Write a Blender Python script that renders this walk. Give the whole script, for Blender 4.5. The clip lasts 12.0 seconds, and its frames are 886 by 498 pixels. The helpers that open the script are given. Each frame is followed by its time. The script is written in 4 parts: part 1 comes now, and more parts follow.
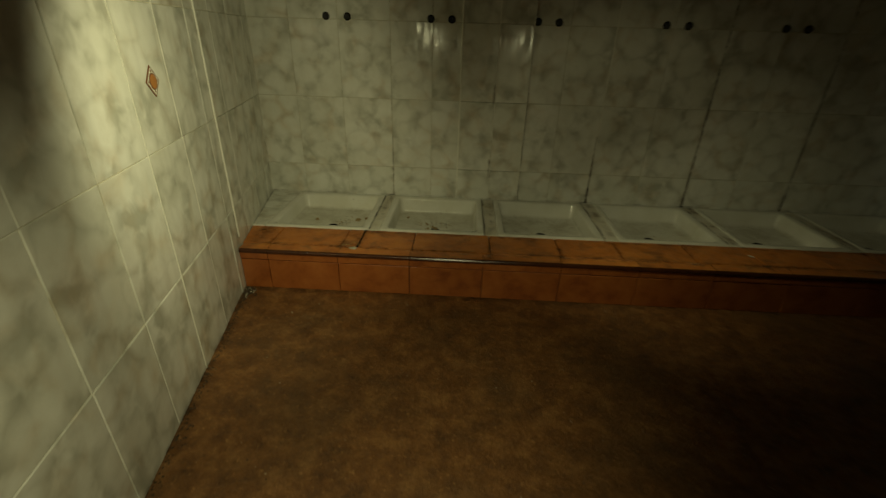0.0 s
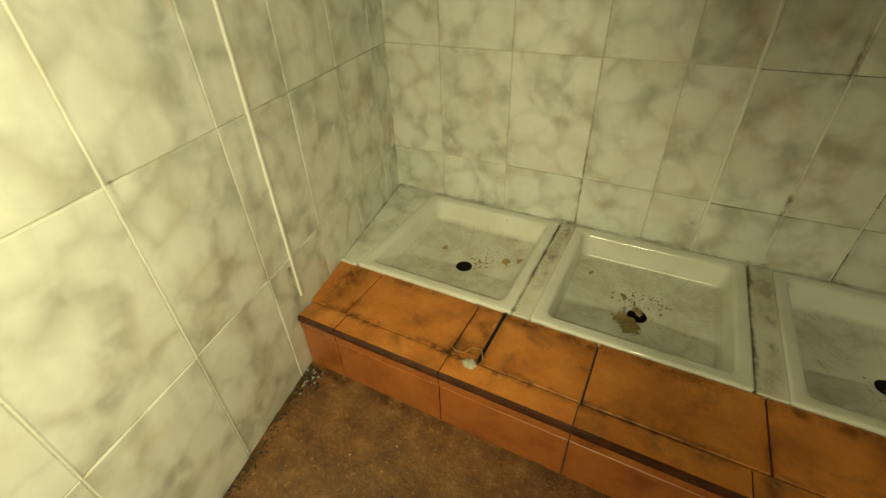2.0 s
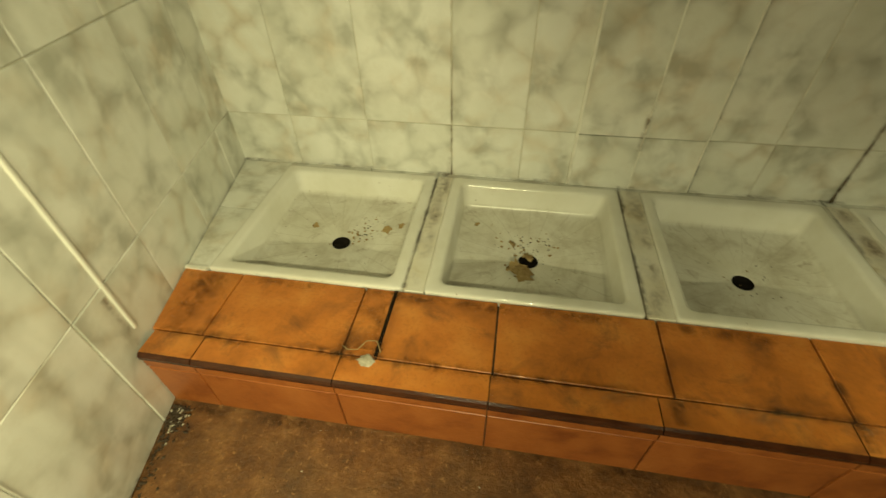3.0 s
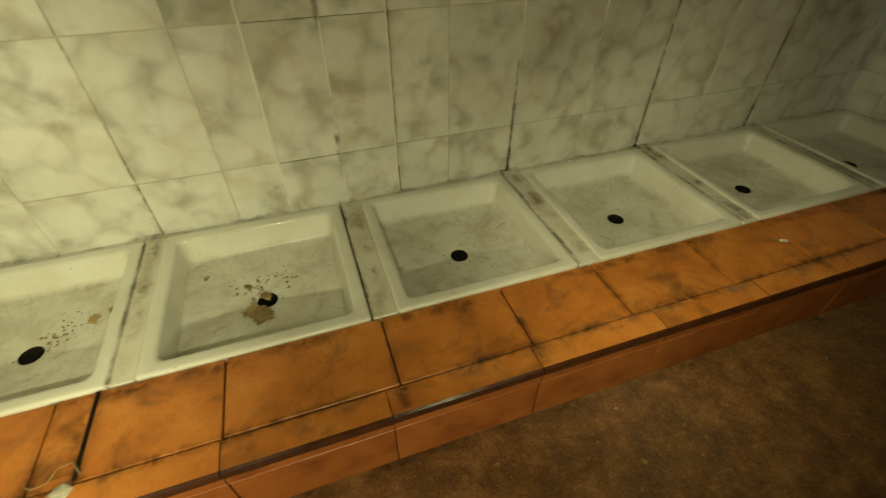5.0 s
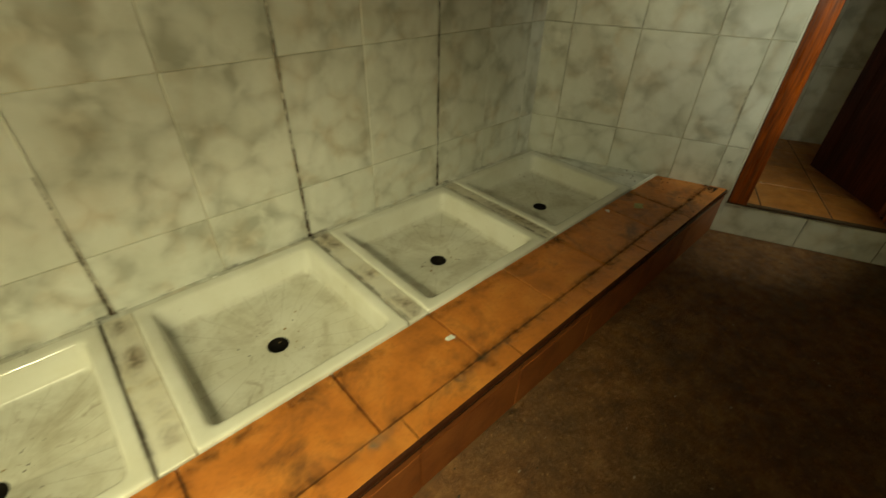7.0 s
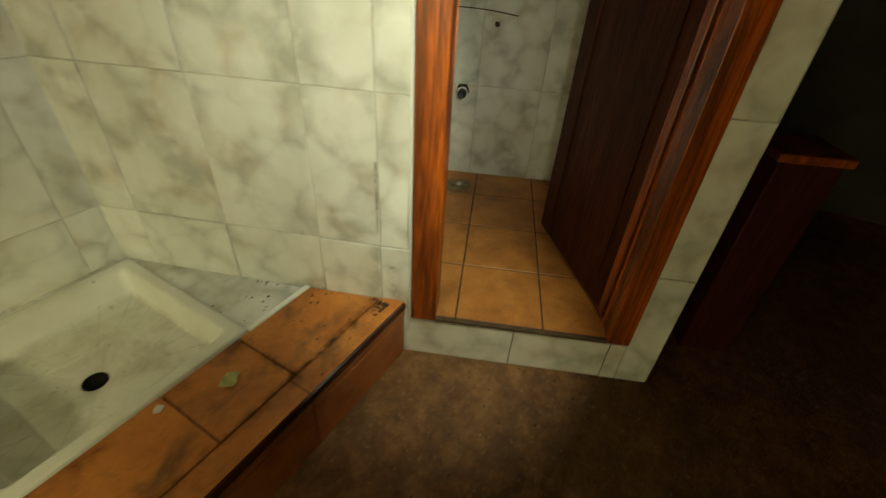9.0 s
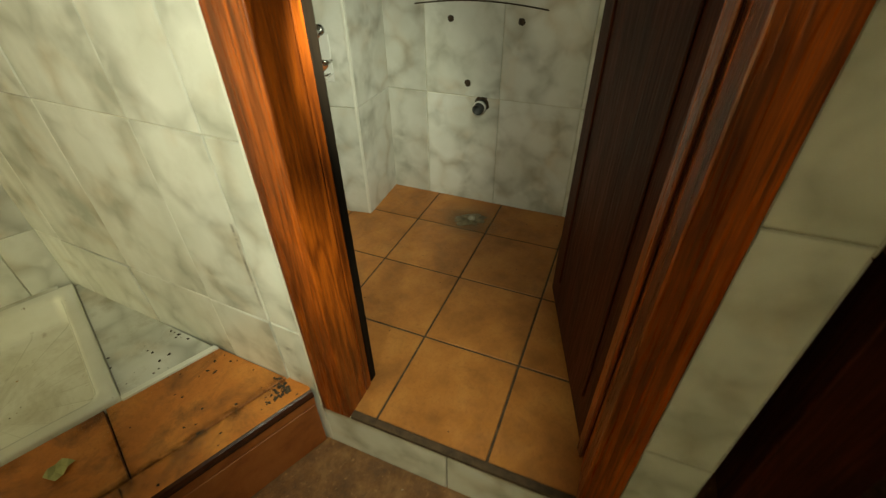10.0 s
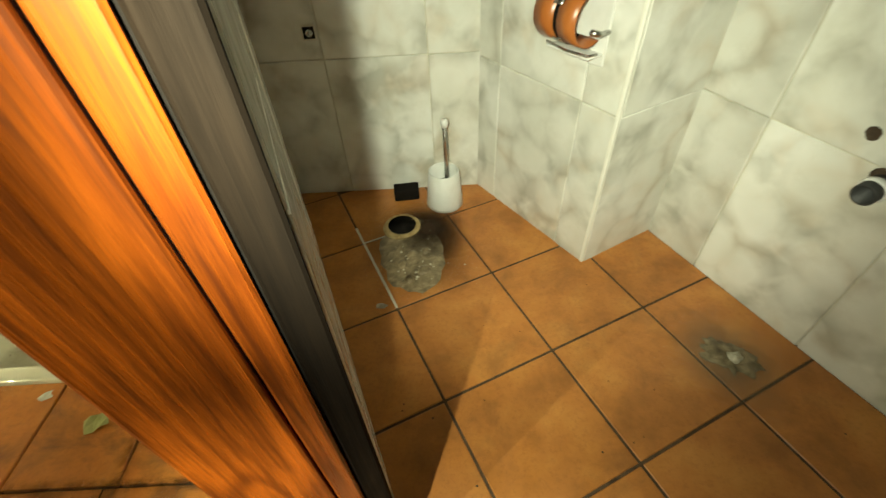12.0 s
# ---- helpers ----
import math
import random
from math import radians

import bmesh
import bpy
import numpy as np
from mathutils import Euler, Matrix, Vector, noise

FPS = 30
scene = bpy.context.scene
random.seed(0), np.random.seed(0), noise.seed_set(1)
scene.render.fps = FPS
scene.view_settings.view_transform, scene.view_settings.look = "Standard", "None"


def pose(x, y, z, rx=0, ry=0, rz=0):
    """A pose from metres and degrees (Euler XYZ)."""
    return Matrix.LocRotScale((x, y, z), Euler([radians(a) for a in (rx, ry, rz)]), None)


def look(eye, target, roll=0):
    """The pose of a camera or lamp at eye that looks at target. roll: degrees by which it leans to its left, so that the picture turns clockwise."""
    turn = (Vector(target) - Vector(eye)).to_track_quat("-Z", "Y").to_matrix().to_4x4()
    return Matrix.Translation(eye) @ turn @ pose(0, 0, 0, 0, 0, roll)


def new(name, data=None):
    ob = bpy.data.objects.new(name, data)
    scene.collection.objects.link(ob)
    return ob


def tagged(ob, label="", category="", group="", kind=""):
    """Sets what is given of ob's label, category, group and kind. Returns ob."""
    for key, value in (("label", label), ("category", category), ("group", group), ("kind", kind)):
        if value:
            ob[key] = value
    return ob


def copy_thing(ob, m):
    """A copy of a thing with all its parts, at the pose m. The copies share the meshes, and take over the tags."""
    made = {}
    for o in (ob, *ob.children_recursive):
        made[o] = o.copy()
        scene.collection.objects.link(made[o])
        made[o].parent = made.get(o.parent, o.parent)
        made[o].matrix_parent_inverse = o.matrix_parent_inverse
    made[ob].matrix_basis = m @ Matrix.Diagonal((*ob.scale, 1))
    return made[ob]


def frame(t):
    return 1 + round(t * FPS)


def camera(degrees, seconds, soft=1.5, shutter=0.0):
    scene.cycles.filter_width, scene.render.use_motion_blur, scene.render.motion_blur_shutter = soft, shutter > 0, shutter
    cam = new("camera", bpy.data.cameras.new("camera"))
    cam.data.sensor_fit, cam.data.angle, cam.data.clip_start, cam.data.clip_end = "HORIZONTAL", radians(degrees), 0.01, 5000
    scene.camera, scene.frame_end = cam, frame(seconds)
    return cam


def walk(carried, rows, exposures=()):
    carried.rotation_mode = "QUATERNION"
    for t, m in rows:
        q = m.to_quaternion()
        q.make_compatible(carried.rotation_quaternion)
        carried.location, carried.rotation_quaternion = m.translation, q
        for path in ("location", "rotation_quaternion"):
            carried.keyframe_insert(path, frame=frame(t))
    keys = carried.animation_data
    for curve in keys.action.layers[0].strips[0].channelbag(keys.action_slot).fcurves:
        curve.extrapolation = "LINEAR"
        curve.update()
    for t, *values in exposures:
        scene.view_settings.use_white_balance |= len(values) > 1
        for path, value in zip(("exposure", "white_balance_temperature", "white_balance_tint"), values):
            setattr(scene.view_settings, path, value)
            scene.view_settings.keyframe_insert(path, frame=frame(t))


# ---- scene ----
cam = camera(91.5, 12.0, soft=1.35, shutter=0.3)
PATH = [
    (0, (-0.054, 0.067, 1.456), (-0.123, 1.859, 0.57), 1.7),
    (0.5, (-0.009, 0.517, 1.411), (-0.403, 2.266, 0.524), -1.7),
    (1, (-0.109, 0.883, 1.379), (-0.61, 2.561, 0.415), -0.8),
    (1.5, (-0.257, 1.233, 1.395), (-0.888, 2.816, 0.347), -2.0),
    (2, (-0.31, 1.567, 1.407), (-1.097, 2.993, 0.247), -2.2),
    (2.5, (-0.361, 1.728, 1.358), (-0.9, 3.17, 0.082), -0.5),
    (3, (-0.353, 1.772, 1.341), (-0.611, 3.226, -0.008), -1.2),
    (3.2, (-0.337, 1.781, 1.337), (-0.483, 3.239, -0.024), -0.1),
    (4.8, (-0.023, 1.751, 1.393), (0.41, 3.186, 0.07), -0.0),
    (5, (0.036, 1.747, 1.388), (0.531, 3.175, 0.077), 0.0),
    (5.5, (0.193, 1.8, 1.371), (0.937, 3.128, 0.073), 2.2),
    (6, (0.399, 1.891, 1.379), (1.398, 3.11, 0.148), 3.5),
    (6.5, (0.736, 1.87, 1.364), (1.799, 3.091, 0.19), 2.1),
    (7, (1.056, 1.843, 1.361), (2.173, 3.031, 0.203), 1.4),
    (7.5, (1.481, 1.884, 1.389), (2.789, 2.788, 0.176), 8.1),
    (7.7, (1.622, 1.881, 1.412), (3.019, 2.7, 0.239), 8.7),
    (9.3, (2.999, 1.589, 1.361), (4.405, 2.406, 0.196), 2.3),
    (9.5, (3.168, 1.548, 1.353), (4.49, 2.474, 0.173), 1.1),
    (10, (3.46, 1.533, 1.341), (4.558, 2.693, 0.138), -0.9),
    (10.5, (3.71, 1.662, 1.333), (4.559, 2.999, 0.112), 0.9),
    (11, (3.87, 1.792, 1.327), (4.316, 3.266, 0.051), 1.9),
    (11.5, (3.966, 1.958, 1.275), (4.222, 3.479, 0.003), 1.1),
    (12, (3.989, 2.093, 1.263), (3.987, 3.534, -0.124), -3.1),
]
walk(cam, [(t, look(eye, target, lean)) for t, eye, target, lean in PATH], [
    (0.0, -2.75), (0.5, -2.65), (1.0, -2.25), (1.5, -1.72), (2.0, -1.32), (2.5, -1.0), (3.0, -0.98), (5.0, -0.95), (5.5, -0.6), (6.0, -0.55), (6.5, -0.28),
    (7.0, -0.1), (7.5, 0.05), (9.5, 1.14), (10.0, 1.04), (10.5, 1.1), (11.0, 0.98), (11.5, 1.71), (12.0, 1.99)])

# ---- light: the carried torch, at its stops along the walk ----
world = bpy.data.worlds.new("night")
scene.world = world
world.use_nodes = True
world.node_tree.nodes["Background"].inputs[0].default_value = (0.02, 0.02, 0.025, 1)
world.node_tree.nodes["Background"].inputs[1].default_value = 0.02


def torch(eye, target, watts, cone, colour, blend=0.8):
    lamp = bpy.data.lights.new("torch_beam", "SPOT")
    lamp.energy, lamp.color = watts, colour
    lamp.spot_size, lamp.spot_blend, lamp.shadow_soft_size = radians(cone), blend, 0.012
    new("torch_beam", lamp).matrix_world = look(eye, target)


WARM, COOL = (0.97, 0.92, 0.49), (0.92, 0.97, 0.70)
torch((-0.140, 0.150, 1.460), (-0.365, 0.828, 0.760), 260, 98, WARM, 0.89)
torch((-0.420, 1.450, 1.460), (-1.142, 2.029, 1.081), 145, 125, WARM, 0.70)
torch((0.400, 1.750, 1.440), (0.707, 2.535, 0.902), 30, 90, WARM, 0.60)
torch((0.663, 1.925, 1.389), (1.105, 2.372, 0.612), 58, 80, WARM, 0.97)
torch((1.419, 1.953, 1.407), (1.830, 2.600, 0.720), 14, 84, WARM, 1.00)
torch((3.050, 1.620, 1.440), (3.640, 2.420, 1.180), 19, 88, COOL, 1.00)
torch((3.669, 1.731, 1.359), (3.806, 2.134, 0.454), 16, 60, COOL, 0.92)
torch((3.925, 2.000, 1.330), (4.160, 2.850, 0.860), 25, 74, COOL, 1.00)


# ---- materials ----
class Nodes:
    """A node material in the making."""

    def __init__(self, name, rough=0.5, spec=0.5, metal=0.0):
        self.mat = bpy.data.materials.new(name)
        self.mat.use_nodes = True
        self.tree = self.mat.node_tree
        self.out = self.tree.nodes["Principled BSDF"]
        self.out.inputs["Roughness"].default_value = rough
        self.out.inputs["Specular IOR Level"].default_value = spec
        self.out.inputs["Metallic"].default_value = metal

    def add(self, kind, **inputs):
        node = self.tree.nodes.new(kind)
        for key, value in inputs.items():
            self.put(node.inputs[key.replace("_", " ")], value)
        return node

    def put(self, socket, value):
        if isinstance(value, bpy.types.NodeSocket):
            self.tree.links.new(value, socket)
        else:
            socket.default_value = value

    def coords(self, scale=(1, 1, 1), shift=0.0):
        """Object coordinates, moved by a random amount for each object."""
        tex = self.add("ShaderNodeTexCoord").outputs["Object"]
        rnd = self.add("ShaderNodeObjectInfo").outputs["Random"]
        mul = self.math("MULTIPLY", rnd, shift)
        comb = self.add("ShaderNodeCombineXYZ", X=mul, Y=mul, Z=mul).outputs[0]
        m = self.add("ShaderNodeMapping", Vector=tex, Location=comb, Scale=scale)
        return m.outputs[0]

    def math(self, op, a, b=0.0):
        node = self.tree.nodes.new("ShaderNodeMath")
        node.operation = op
        self.put(node.inputs[0], a)
        self.put(node.inputs[1], b)
        return node.outputs[0]

    def noise(self, vec, scale, detail=4.0, rough=0.55, warp=0.0):
        return self.add("ShaderNodeTexNoise", Vector=vec, Scale=scale, Detail=detail, Roughness=rough, Distortion=warp).outputs["Fac"]

    def ramp(self, fac, stops):
        node = self.add("ShaderNodeValToRGB", Fac=fac)
        band = node.color_ramp
        while len(band.elements) < len(stops):
            band.elements.new(0.5)
        for e, (p, c) in zip(band.elements, stops):
            e.position, e.color = p, (*c, 1) if len(c) == 3 else c
        return node.outputs[0]

    def grey(self, fac, lo, hi):
        return self.add("ShaderNodeMapRange", Value=fac, From_Min=lo, From_Max=hi).outputs[0]

    def mix(self, fac, a, b):
        node = self.tree.nodes.new("ShaderNodeMix")
        node.data_type = "RGBA"
        self.put(node.inputs[0], fac)
        self.put(node.inputs[6], (*a, 1) if isinstance(a, tuple) else a)
        self.put(node.inputs[7], (*b, 1) if isinstance(b, tuple) else b)
        return node.outputs[2]

    def done(self, colour, rough=None, bumps=()):
        self.put(self.out.inputs["Base Color"], (*colour, 1) if isinstance(colour, tuple) else colour)
        if rough is not None:
            self.put(self.out.inputs["Roughness"], rough)
        normal = None
        for height, strength, distance in bumps:
            b = self.add("ShaderNodeBump", Height=height, Strength=strength, Distance=distance)
            if normal:
                self.put(b.inputs["Normal"], normal)
            normal = b.outputs[0]
        if normal:
            self.put(self.out.inputs["Normal"], normal)
        return self.mat


def marble(name, dirt):
    """Pale glaze with soft grey-green shadows where rounded cells meet, and faint rust."""
    n = Nodes(name)
    v = n.coords((1, 1, 1), 7.0)
    warp = n.add("ShaderNodeTexNoise", Vector=v, Scale=9.0, Detail=1.0).outputs["Color"]
    bent = n.tree.nodes.new("ShaderNodeVectorMath")
    bent.operation = "MULTIPLY_ADD"
    n.put(bent.inputs[0], warp)
    n.put(bent.inputs[1], (0.07, 0.07, 0.07))
    n.put(bent.inputs[2], v)
    cell = n.tree.nodes.new("ShaderNodeTexVoronoi")
    n.put(cell.inputs["Vector"], bent.outputs[0])
    n.put(cell.inputs["Scale"], 7.2)
    rim = n.tree.nodes.new("ShaderNodeTexVoronoi")
    rim.feature = "DISTANCE_TO_EDGE"
    n.put(rim.inputs["Vector"], bent.outputs[0])
    n.put(rim.inputs["Scale"], 7.2)
    node = n.grey(cell.outputs["Distance"], 0.40, 0.80)
    soft = n.grey(rim.outputs["Distance"], 0.28, 0.0)
    cloud = n.grey(n.noise(v, 5.0, 3.0, 0.55, 0.6), 0.36, 0.62)
    spot = n.grey(n.noise(v, 13.0, 2.0, 0.5, 0.3), 0.32, 0.60)
    rust = n.grey(n.noise(v, 6.0, 3.0, 0.5, 0.4), 0.50, 0.70)
    base = n.mix(n.grey(n.noise(v, 4.0, 3.0), 0.35, 0.65), (0.74, 0.74, 0.67), (0.84, 0.84, 0.79))
    c = n.mix(n.math("MULTIPLY", n.math("MULTIPLY", soft, cloud), 0.14), base, (0.50, 0.50, 0.42))
    c = n.mix(n.math("MULTIPLY", n.math("MULTIPLY", soft, rust), 0.24), c, (0.64, 0.44, 0.22))
    c = n.mix(n.math("MULTIPLY", n.math("MULTIPLY", node, spot), 0.60), c, (0.30, 0.30, 0.24))
    c = n.mix(n.math("MULTIPLY", n.math("MULTIPLY", node, rust), 0.22), c, (0.48, 0.32, 0.16))
    c = n.mix(n.math("MULTIPLY", n.grey(n.noise(v, 9.0, 6.0, 0.7), 0.5, 0.8), dirt), c, (0.36, 0.31, 0.20))
    rough = n.ramp(n.noise(v, 14.0, 4.0), [(0.3, (0.09,) * 3), (0.75, (0.24,) * 3)])
    wave = n.noise(n.coords((1, 1, 0.25), 7.0), 6.0, 2.0)
    return n.done(c, rough, [(wave, 0.6, 0.02), (n.noise(v, 260.0, 2.0), 0.06, 0.002)])


def terracotta(name, grime, mid=(0.55, 0.180, 0.028)):
    n = Nodes(name)
    v = n.coords((1, 1, 1), 9.0)
    c = n.ramp(n.noise(v, 7.0, 5.0, 0.6), [(0.3, tuple(0.66 * k for k in mid)), (0.5, mid), (0.72, (mid[0] + 0.10, mid[1] + 0.07, mid[2] + 0.02))])
    c = n.mix(n.math("MULTIPLY", n.grey(n.noise(v, 90.0, 4.0, 0.7), 0.5, 0.75), 0.35), c, (0.24, 0.075, 0.02))
    c = n.mix(n.math("MULTIPLY", n.grey(n.noise(v, 5.0, 6.0, 0.68, 0.6), 0.52, 0.70), grime), c, (0.10, 0.045, 0.018))
    rough = n.ramp(n.noise(v, 20.0, 4.0), [(0.3, (0.30,) * 3), (0.75, (0.58,) * 3)])
    return n.done(c, rough, [(n.noise(v, 14.0, 3.0), 0.25, 0.006), (n.noise(v, 180.0, 3.0), 0.12, 0.002)])


def wood(name, dark, light, rough, spec=0.5):
    n = Nodes(name, rough, spec)
    v = n.coords((1, 1, 0.035), 5.0)
    ring = n.noise(n.coords((1, 1, 0.07), 5.0), 12.0, 2.0, 0.5, 1.2)
    grain = n.noise(v, 170.0, 5.0, 0.7, 0.2)
    band = n.math("POWER", n.math("ADD", n.math("MULTIPLY", n.math("SINE", n.math("MULTIPLY", ring, 40.0)), 0.5), 0.5), 1.5)
    c = n.mix(n.math("MULTIPLY", n.math("POWER", band, 1.6), 0.55), light, dark)
    c = n.mix(n.grey(n.noise(n.coords((1, 1, 0.2), 5.0), 9.0, 4.0, 0.6), 0.4, 0.7), c, tuple(0.6 * k for k in dark))
    c = n.mix(n.math("MULTIPLY", n.grey(grain, 0.42, 0.66), 0.65), c, tuple(0.4 * k for k in dark))
    worn = n.grey(n.noise(n.coords((1, 1, 0.3), 5.0), 70.0, 5.0, 0.75), 0.68, 0.74)
    c = n.mix(n.math("MULTIPLY", worn, 0.3), c, tuple(min(1.0, 2.2 * k) for k in light))
    return n.done(c, n.ramp(grain, [(0.3, (rough - 0.06,) * 3), (0.7, (rough + 0.16,) * 3)]),
                  [(grain, 0.35, 0.002), (band, 0.15, 0.002)])


def mottled(name, stops, scale, rough, bump=0.2, spec=0.5, metal=0.0, shift=3.0):
    n = Nodes(name, rough, spec, metal)
    v = n.coords((1, 1, 1), shift)
    f = n.noise(v, scale, 6.0, 0.65, 0.3)
    return n.done(n.ramp(f, stops), None, [(n.noise(v, scale * 8, 4.0), bump, 0.004)])


def floor_cover():
    n = Nodes("worn_floor")
    v = n.coords()
    c = n.ramp(n.noise(v, 9.0, 8.0, 0.75), [(0.32, (0.085, 0.036, 0.013)), (0.5, (0.20, 0.085, 0.024)), (0.66, (0.34, 0.165, 0.055))])
    c = n.mix(n.math("MULTIPLY", n.grey(n.noise(v, 1.8, 5.0, 0.6), 0.46, 0.66), 0.6), c, (0.105, 0.060, 0.026))
    c = n.mix(n.math("MULTIPLY", n.grey(n.noise(v, 30.0, 6.0, 0.75), 0.54, 0.70), 0.45), c, (0.055, 0.028, 0.012))
    c = n.mix(n.math("MULTIPLY", n.grey(n.noise(v, 48.0, 4.0, 0.7), 0.58, 0.70), 0.65), c, (0.50, 0.27, 0.10))
    rough = n.ramp(n.noise(v, 22.0, 5.0), [(0.3, (0.28,) * 3), (0.7, (0.75,) * 3)])
    return n.done(c, rough, [(n.noise(v, 40.0, 6.0, 0.75), 0.8, 0.010), (n.noise(v, 6.0, 3.0), 0.25, 0.02)])


def porcelain():
    """Glazed tray: ribs run out from the drain, dirt has settled on the bottom."""
    n = Nodes("tray_porcelain")
    v = n.coords((1, 1, 1), 11.0)
    own = n.add("ShaderNodeTexCoord").outputs["Object"]
    turn = n.tree.nodes.new("ShaderNodeTexGradient")
    turn.gradient_type = "RADIAL"
    n.put(turn.inputs["Vector"], own)
    rib = n.math("ABSOLUTE", n.math("SINE", n.math("MULTIPLY", turn.outputs["Fac"], 75.4)))
    split = n.add("ShaderNodeSeparateXYZ", Vector=own)
    low = n.grey(split.outputs["Z"], -0.085, -0.11)
    line = n.math("MULTIPLY", n.grey(rib, 0.14, 0.02), low)
    c = n.mix(n.grey(n.noise(v, 5.0, 4.0), 0.4, 0.7), (0.80, 0.79, 0.72), (0.70, 0.68, 0.58))
    dirt = n.math("MULTIPLY", n.grey(n.noise(v, 6.0, 6.0, 0.7, 0.5), 0.45, 0.75), low)
    c = n.mix(n.math("MULTIPLY", low, 0.22), c, (0.46, 0.44, 0.36))
    c = n.mix(n.math("MULTIPLY", dirt, 0.75), c, (0.36, 0.31, 0.21))
    smudge = n.math("MULTIPLY", n.grey(n.noise(v, 13.0, 5.0, 0.7, 1.0), 0.58, 0.70), low)
    c = n.mix(n.math("MULTIPLY", smudge, 0.5), c, (0.24, 0.17, 0.09))
    c = n.mix(n.math("MULTIPLY", n.grey(n.noise(v, 42.0, 4.0, 0.7), 0.68, 0.74), 0.8), c, (0.20, 0.12, 0.06))
    c = n.mix(n.math("MULTIPLY", line, 0.30), c, (0.35, 0.31, 0.22))
    rough = n.mix(low, (0.10, 0.10, 0.10), (0.34, 0.34, 0.34))
    return n.done(c, rough, [(line, 0.25, 0.003), (n.noise(v, 80.0, 3.0), 0.05, 0.002)])


def grime(name, axis, colour, lo, hi, most=0.6, scale=26.0, patchy=True):
    """Dirt with soft, broken edges, thinning out across one axis of its patch."""
    n = Nodes(name, 0.85, 0.2)
    across = n.add("ShaderNodeSeparateXYZ", Vector=n.add("ShaderNodeTexCoord").outputs["Generated"]).outputs[axis]
    ridge = n.math("MULTIPLY", n.math("MULTIPLY", across, n.math("SUBTRACT", 1.0, across)), 4.0)
    if axis == "X" and scale < 20:
        up = n.add("ShaderNodeSeparateXYZ", Vector=n.add("ShaderNodeTexCoord").outputs["Generated"]).outputs["Y"]
        ridge = n.math("MULTIPLY", ridge, n.math("MULTIPLY", n.math("MULTIPLY", up, n.math("SUBTRACT", 1.0, up)), 4.0))
    v = n.coords((1, 1, 1), 13.0)
    cover = n.math("MULTIPLY", n.grey(n.noise(v, scale, 6.0, 0.72, 0.5), lo, hi), n.math("POWER", ridge, 2.2))
    if patchy:
        cover = n.math("MULTIPLY", cover, n.grey(n.noise(v, 6.0, 2.0, 0.5), 0.42, 0.62))
    n.put(n.out.inputs["Alpha"], n.math("MULTIPLY", n.math("MINIMUM", cover, 1.0), most))
    return n.done(colour)


GRIME_X = grime("grime_across_x", "X", (0.055, 0.030, 0.014), 0.38, 0.62)
GRIME_Y = grime("grime_across_y", "Y", (0.055, 0.030, 0.014), 0.40, 0.64)
GRIME_Z = grime("grime_across_z", "Z", (0.06, 0.042, 0.024), 0.40, 0.62)
RUST_X = grime("rust_across_x", "X", (0.19, 0.11, 0.045), 0.36, 0.60, 0.6)
JOINT_X = grime("joint_dirt_and_shade_across_x", "X", (0.10, 0.058, 0.026), 0.40, 0.60, 0.8, 34.0, False)
SCORCH = grime("scorched_floor", "X", (0.030, 0.016, 0.008), 0.22, 0.46, 1.0, 14.0, False)
HAZE = grime("mortar_haze", "X", (0.30, 0.24, 0.15), 0.20, 0.50, 0.6, 15.0, False)
PALE_Y = grime("mortar_smear", "Y", (0.24, 0.21, 0.14), 0.44, 0.66, 0.6)
MARBLE = marble("marbled_wall_tile", 0.22)
SLAB = marble("grimy_marble_slab", 0.75)
TERRA = terracotta("terracotta_step", 0.75)
TERRA_FLOOR = terracotta("terracotta_floor", 0.35, (0.50, 0.190, 0.040))
RISER = mottled("riser_darker_terracotta", [(0.3, (0.20, 0.05, 0.012)), (0.5, (0.34, 0.10, 0.022)), (0.75, (0.42, 0.14, 0.035))], 9, 0.4)
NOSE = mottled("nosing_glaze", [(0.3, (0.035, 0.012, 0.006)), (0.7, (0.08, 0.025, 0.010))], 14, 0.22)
GROUT = mottled("wall_grout", [(0.3, (0.50, 0.46, 0.34)), (0.7, (0.74, 0.71, 0.58))], 12, 0.8)
DARK_GROUT = mottled("floor_grout", [(0.3, (0.045, 0.026, 0.013)), (0.7, (0.13, 0.078, 0.04))], 30, 0.9, 0.5)
CEMENT = mottled("grey_cement", [(0.3, (0.07, 0.048, 0.025)), (0.5, (0.20, 0.150, 0.082)), (0.75, (0.38, 0.30, 0.18))], 30, 0.38, 0.45)
SEAM = mottled("seam_filler", [(0.28, (0.52, 0.44, 0.28)), (0.42, (0.70, 0.66, 0.54)), (0.7, (0.78, 0.76, 0.68))], 7, 0.4, 0.3)
RUST = mottled("rust_stain", [(0.3, (0.06, 0.025, 0.01)), (0.7, (0.20, 0.10, 0.045))], 40, 0.85)
BEAD = mottled("white_bead", [(0.3, (0.78, 0.77, 0.68)), (0.7, (0.88, 0.87, 0.80))], 10, 0.35, 0.05)
# for the unseen ceiling and closing walls: near black, so little light bounces back
DARKENED_PLASTER = mottled("bounce_damping_plaster", [(0.3, (0.035, 0.030, 0.024)), (0.7, (0.07, 0.06, 0.05))], 3, 0.9)
FLOOR = floor_cover()
PORCELAIN = porcelain()
WOOD = wood("varnished_jamb_wood", (0.085, 0.015, 0.003), (0.56, 0.120, 0.009), 0.26)
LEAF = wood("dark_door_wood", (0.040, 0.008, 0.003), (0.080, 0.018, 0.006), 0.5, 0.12)
